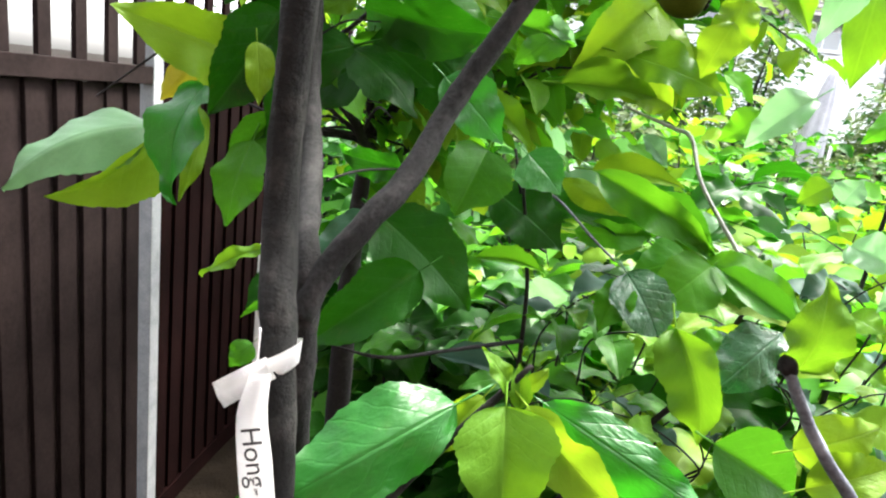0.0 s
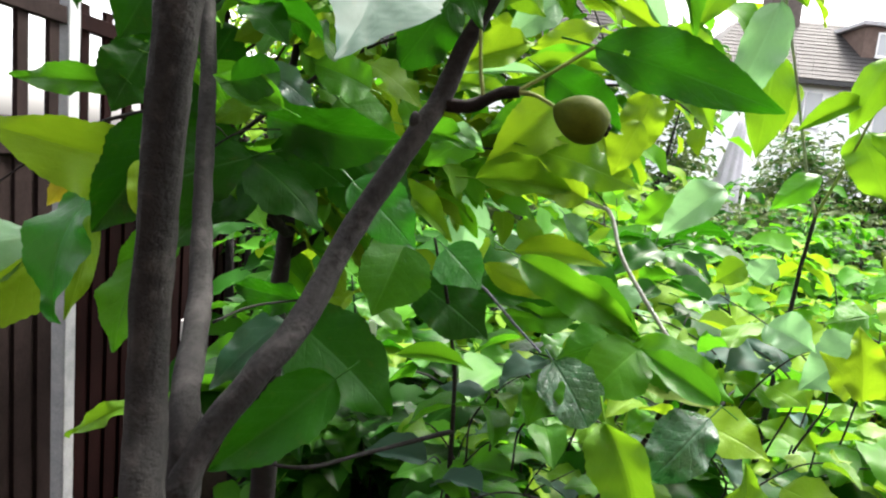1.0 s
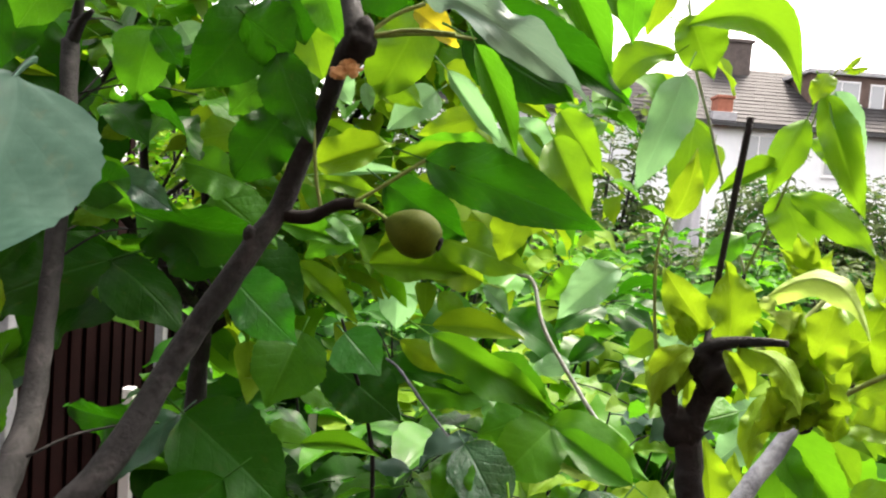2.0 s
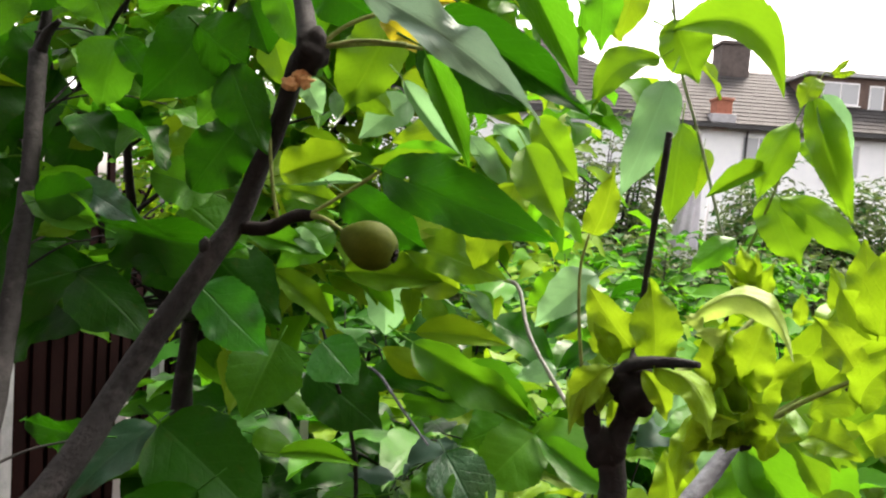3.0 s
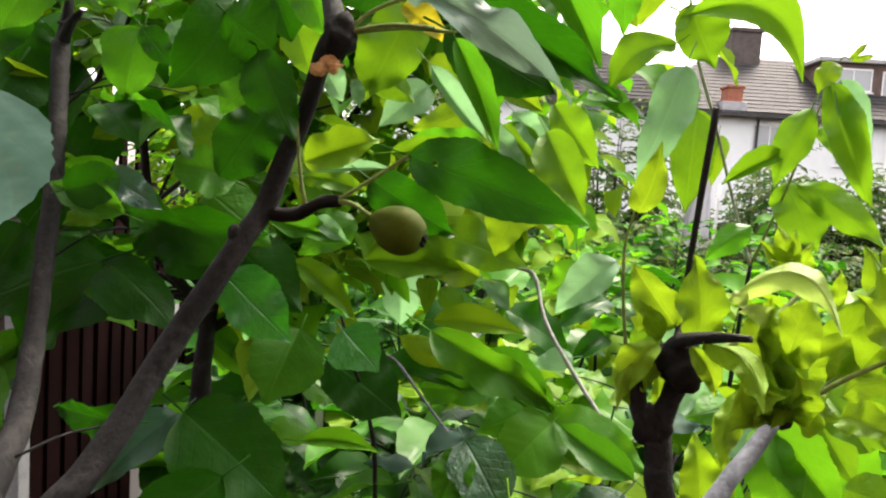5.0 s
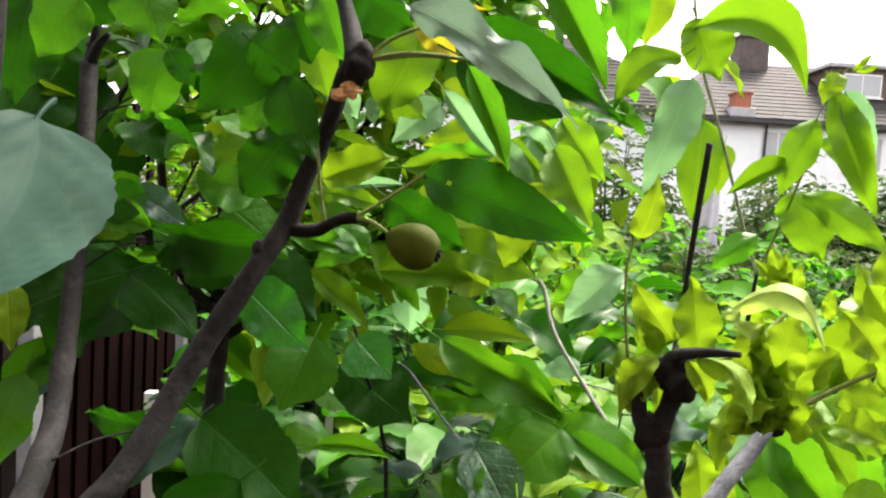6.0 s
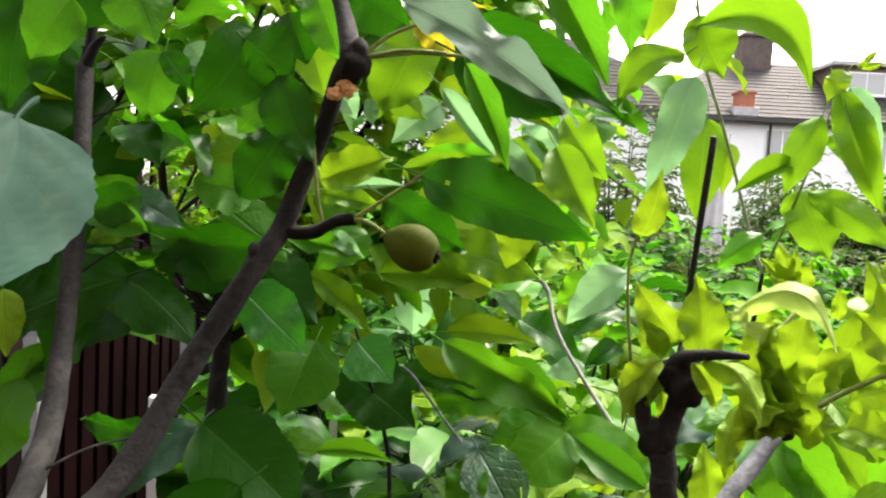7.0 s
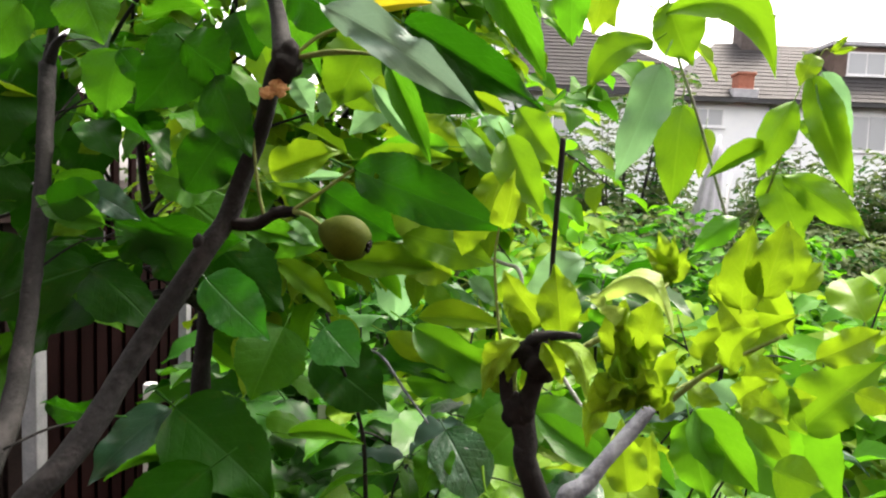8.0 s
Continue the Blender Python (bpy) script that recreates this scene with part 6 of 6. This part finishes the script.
leaf(young_tree, (0.334, 0.794, 1.377), (0.266, 0.770, 1.302), 0.072, (-0.20, -0.86, 0.46), "round", 0.2, BLISTERED, wave=0.09, fine=True)
leaf(young_tree, (0.203, 0.563, 1.329), (0.281, 0.563, 1.291), 0.072, (0.11, -0.96, 0.24), "ovate", 0.1, GREEN, fine=True)
leaf(back_tree, (-0.409, 0.691, 1.537), (-0.537, 0.598, 1.460), 0.080, (0.14, -0.74, 0.66), "long", 0.2, PALE, fine=True)
leaf(back_tree, (-0.419, 0.699, 1.532), (-0.507, 0.621, 1.453), 0.058, (0.76, -0.58, -0.28), "long", 0.2, LIME, fine=True)
leaf(back_tree, (-0.356, 0.678, 1.590), (-0.364, 0.628, 1.464), 0.065, (-0.10, -0.92, 0.37), "long", 0.2, GLOSSY, fine=True)
leaf(back_tree, (-0.365, 0.681, 1.565), (-0.363, 0.638, 1.465), 0.033, (0.75, -0.60, 0.28), "long", 0.15, LIME, fine=True)
leaf(back_tree, (-0.294, 0.640, 1.622), (-0.373, 0.535, 1.650), 0.066, (0.77, -0.62, -0.14), "ovate", 0.08, LIME, fine=True)
leaf(back_tree, (-0.241, 0.593, 1.664), (-0.296, 0.565, 1.566), 0.065, (0.43, -0.90, 0.02), "ovate", 0.1, DEEP_SHADE, fine=True)
leaf(back_tree, (-0.261, 0.585, 1.546), (-0.274, 0.565, 1.464), 0.048, (0.07, -0.97, 0.23), "long", 0.12, GREEN, fine=True)
leaf(back_tree, (-0.394, 0.731, 1.615), (-0.432, 0.716, 1.564), 0.034, (0.44, -0.90, -0.05), "ovate", 0.1, GOLD, fine=True)
leaf(back_tree, (-0.252, 0.622, 1.568), (-0.296, 0.606, 1.519), 0.041, (0.32, -0.95, 0.01), "ovate", 0.1, GREEN, fine=True)
leaf(pear_tree, (-0.171, 0.407, 1.492), (-0.212, 0.397, 1.468), 0.013, (-0.12, -0.84, 0.53), "long", 0.1, BRIGHT, fine=True)
leaf(pear_tree, (-0.189, 0.437, 1.407), (-0.204, 0.431, 1.388), 0.020, (0.18, -0.97, 0.16), "ovate", 0.1, GREEN, fine=True)
leaf(pear_tree, (-0.173, 0.624, 1.679), (-0.039, 0.615, 1.668), 0.064, (-0.10, -0.90, -0.43), "ovate", 0.1, DEEP_SHADE, fine=True)
leaf(pear_tree, (-0.130, 0.531, 1.681), (-0.186, 0.532, 1.701), 0.026, (0.06, -0.97, 0.22), "long", 0.1, GREEN, fine=True)
leaf(back_tree, (-0.295, 0.628, 1.693), (-0.404, 0.624, 1.691), 0.029, (0.03, -0.99, 0.11), "long", 0.1, GREEN, fine=True)
leaf(pear_tree, (-0.186, 0.728, 1.661), (-0.114, 0.724, 1.615), 0.072, (0.04, -0.99, 0.15), "ovate", 0.1, DEEP_SHADE, fine=True)
leaf(pear_tree, (-0.023, 0.356, 1.426), (-0.122, 0.292, 1.371), 0.057, (0.22, -0.81, 0.54), "ovate", 0.1, GLOSSY, fine=True)
leaf(pear_tree, (0.007, 0.369, 1.424), (0.014, 0.335, 1.361), 0.060, (-0.03, -0.88, 0.47), "ovate", 0.1, BRIGHT, fine=True)
leaf(pear_tree, (0.021, 0.380, 1.421), (0.094, 0.354, 1.366), 0.035, (-0.24, -0.96, 0.13), "long", 0.1, TENDER, fine=True)
leaf(pear_tree, (0.032, 0.391, 1.420), (0.148, 0.371, 1.370), 0.042, (0.00, -0.93, 0.38), "long", 0.1, GLOSSY, fine=True)
leaf(pear_tree, (-0.008, 0.396, 1.415), (-0.040, 0.383, 1.373), 0.027, (-0.06, -0.94, 0.33), "ovate", 0.12, LIME, fine=True)
leaf(pear_tree, (0.016, 0.388, 1.415), (0.012, 0.394, 1.444), 0.015, (0.16, -0.96, 0.23), "long", 0.1, BRIGHT, fine=True)
leaf(pear_tree, (0.012, 0.389, 1.422), (-0.014, 0.393, 1.451), 0.015, (0.48, -0.71, 0.52), "long", 0.1, BRIGHT, fine=True)
leaf(pear_tree, (0.018, 0.391, 1.426), (0.032, 0.396, 1.443), 0.013, (0.32, -0.95, 0.04), "long", 0.1, LIME, fine=True)
leaf(wild_sapling, (0.862, 1.338, 2.021), (0.898, 1.341, 2.056), 0.013, (-0.12, -0.97, 0.21), "long", 0.1, LIME, fine=True)
leaf(wild_sapling, (0.868, 1.338, 2.021), (0.916, 1.340, 2.035), 0.013, (0.05, -1.00, -0.06), "long", 0.1, LIME, fine=True)
leaf(cut_sapling, (0.326, 0.524, 1.568), (0.283, 0.503, 1.563), 0.027, (0.34, -0.81, 0.48), "ovate", 0.1, GREEN, fine=True)
leaf(cut_sapling, (0.311, 0.445, 1.581), (0.346, 0.422, 1.536), 0.034, (-0.37, -0.91, 0.17), "ovate", 0.1, FRESH, fine=True)
leaf(cut_sapling, (0.308, 0.444, 1.574), (0.316, 0.421, 1.528), 0.034, (-0.59, -0.75, 0.28), "ovate", 0.1, FRESH, fine=True)
leaf(cut_sapling, (0.364, 0.476, 1.597), (0.392, 0.454, 1.564), 0.030, (-0.47, -0.86, 0.18), "ovate", 0.1, BRIGHT, fine=True)
leaf(cut_sapling, (0.377, 0.475, 1.579), (0.397, 0.456, 1.590), 0.019, (-0.71, -0.69, 0.15), "ovate", 0.1, LIME, fine=True)
leaf(cut_sapling, (0.381, 0.525, 1.571), (0.407, 0.502, 1.521), 0.030, (-0.45, -0.87, 0.17), "ovate", 0.1, BRIGHT, fine=True)
leaf(cut_sapling, (0.325, 0.520, 1.508), (0.281, 0.502, 1.543), 0.025, (0.27, -0.95, -0.16), "ovate", 0.1, LIME, fine=True)
leaf(cut_sapling, (0.380, 0.472, 1.532), (0.405, 0.452, 1.528), 0.034, (-0.55, -0.77, 0.32), "ovate", 0.1, BRIGHT, fine=True)
leaf(cut_sapling, (0.290, 0.471, 1.535), (0.305, 0.451, 1.522), 0.023, (-0.54, -0.69, 0.48), "ovate", 0.1, GREEN, fine=True)
leaf(cut_sapling, (0.125, 0.267, 1.512), (0.127, 0.266, 1.554), 0.027, (-0.01, -1.00, -0.01), "ovate", 0.2, BRIGHT, fine=True)
leaf(cut_sapling, (0.165, 0.338, 1.442), (0.211, 0.347, 1.460), 0.033, (0.08, -0.96, 0.27), "ovate", 0.1, LIME, fine=True)
leaf(cut_sapling, (0.174, 0.334, 1.422), (0.221, 0.343, 1.440), 0.028, (-0.01, -0.89, 0.46), "ovate", 0.1, LIME, fine=True)
leaf(cut_sapling, (0.282, 0.315, 1.689), (0.302, 0.313, 1.659), 0.015, (-0.29, -0.95, -0.12), "ovate", 0.1, LIME, fine=True)
leaf(cut_sapling, (0.327, 0.365, 1.673), (0.324, 0.368, 1.710), 0.018, (-0.29, -0.96, 0.06), "ovate", 0.1, LIME, fine=True)
leaf(cut_sapling, (0.323, 0.374, 1.668), (0.315, 0.377, 1.696), 0.014, (0.09, -0.99, 0.11), "ovate", 0.1, LIME, fine=True)
leaf(cut_sapling, (0.332, 0.375, 1.672), (0.348, 0.376, 1.688), 0.014, (-0.14, -0.96, 0.23), "ovate", 0.1, LIME, fine=True)
leaf(cut_sapling, (0.369, 0.411, 1.626), (0.409, 0.414, 1.645), 0.021, (-0.06, -0.97, 0.25), "ovate", 0.1, LIME, fine=True)
leaf(cut_sapling, (0.425, 0.459, 1.593), (0.456, 0.459, 1.583), 0.019, (0.01, -1.00, 0.08), "ovate", 0.1, LIME, fine=True)
# Left-hand filling leaves, their shade put in by the deep tone.
leaf(pear_tree, (-0.256, 0.693, 1.817), (-0.293, 0.698, 1.735), 0.057, (0.16, -0.98, -0.14), "ovate", 0.1, DEEP_SHADE, fine=True)
leaf(pear_tree, (-0.269, 0.686, 1.709), (-0.297, 0.692, 1.637), 0.052, (0.15, -0.98, -0.14), "ovate", 0.1, DEEP_SHADE, fine=True)
leaf(pear_tree, (-0.242, 0.729, 1.770), (-0.282, 0.736, 1.694), 0.055, (0.09, -0.99, -0.13), "ovate", 0.1, DEEP_SHADE, fine=True)
leaf(pear_tree, (-0.261, 0.703, 1.667), (-0.229, 0.709, 1.602), 0.053, (0.17, -0.99, 0.01), "ovate", 0.1, DEEP_SHADE, fine=True)
leaf(pear_tree, (-0.279, 0.682, 1.639), (-0.248, 0.687, 1.570), 0.057, (0.22, -0.98, 0.03), "ovate", 0.1, DEEP_SHADE, fine=True)
leaf(pear_tree, (-0.204, 0.721, 1.648), (-0.255, 0.728, 1.575), 0.061, (-0.04, -1.00, -0.06), "ovate", 0.1, DEEP_SHADE, fine=True)
leaf(pear_tree, (-0.249, 0.735, 1.861), (-0.210, 0.741, 1.809), 0.049, (-0.00, -0.99, -0.11), "ovate", 0.1, DEEP_SHADE, fine=True)
leaf(pear_tree, (-0.283, 0.675, 1.852), (-0.259, 0.682, 1.804), 0.050, (0.13, -0.99, -0.07), "ovate", 0.1, DEEP_SHADE, fine=True)
leaf(pear_tree, (-0.088, 0.458, 1.553), (-0.140, 0.467, 1.558), 0.025, (0.05, -0.97, -0.20), "long", 0.08, DEEP_SHADE, fine=True)
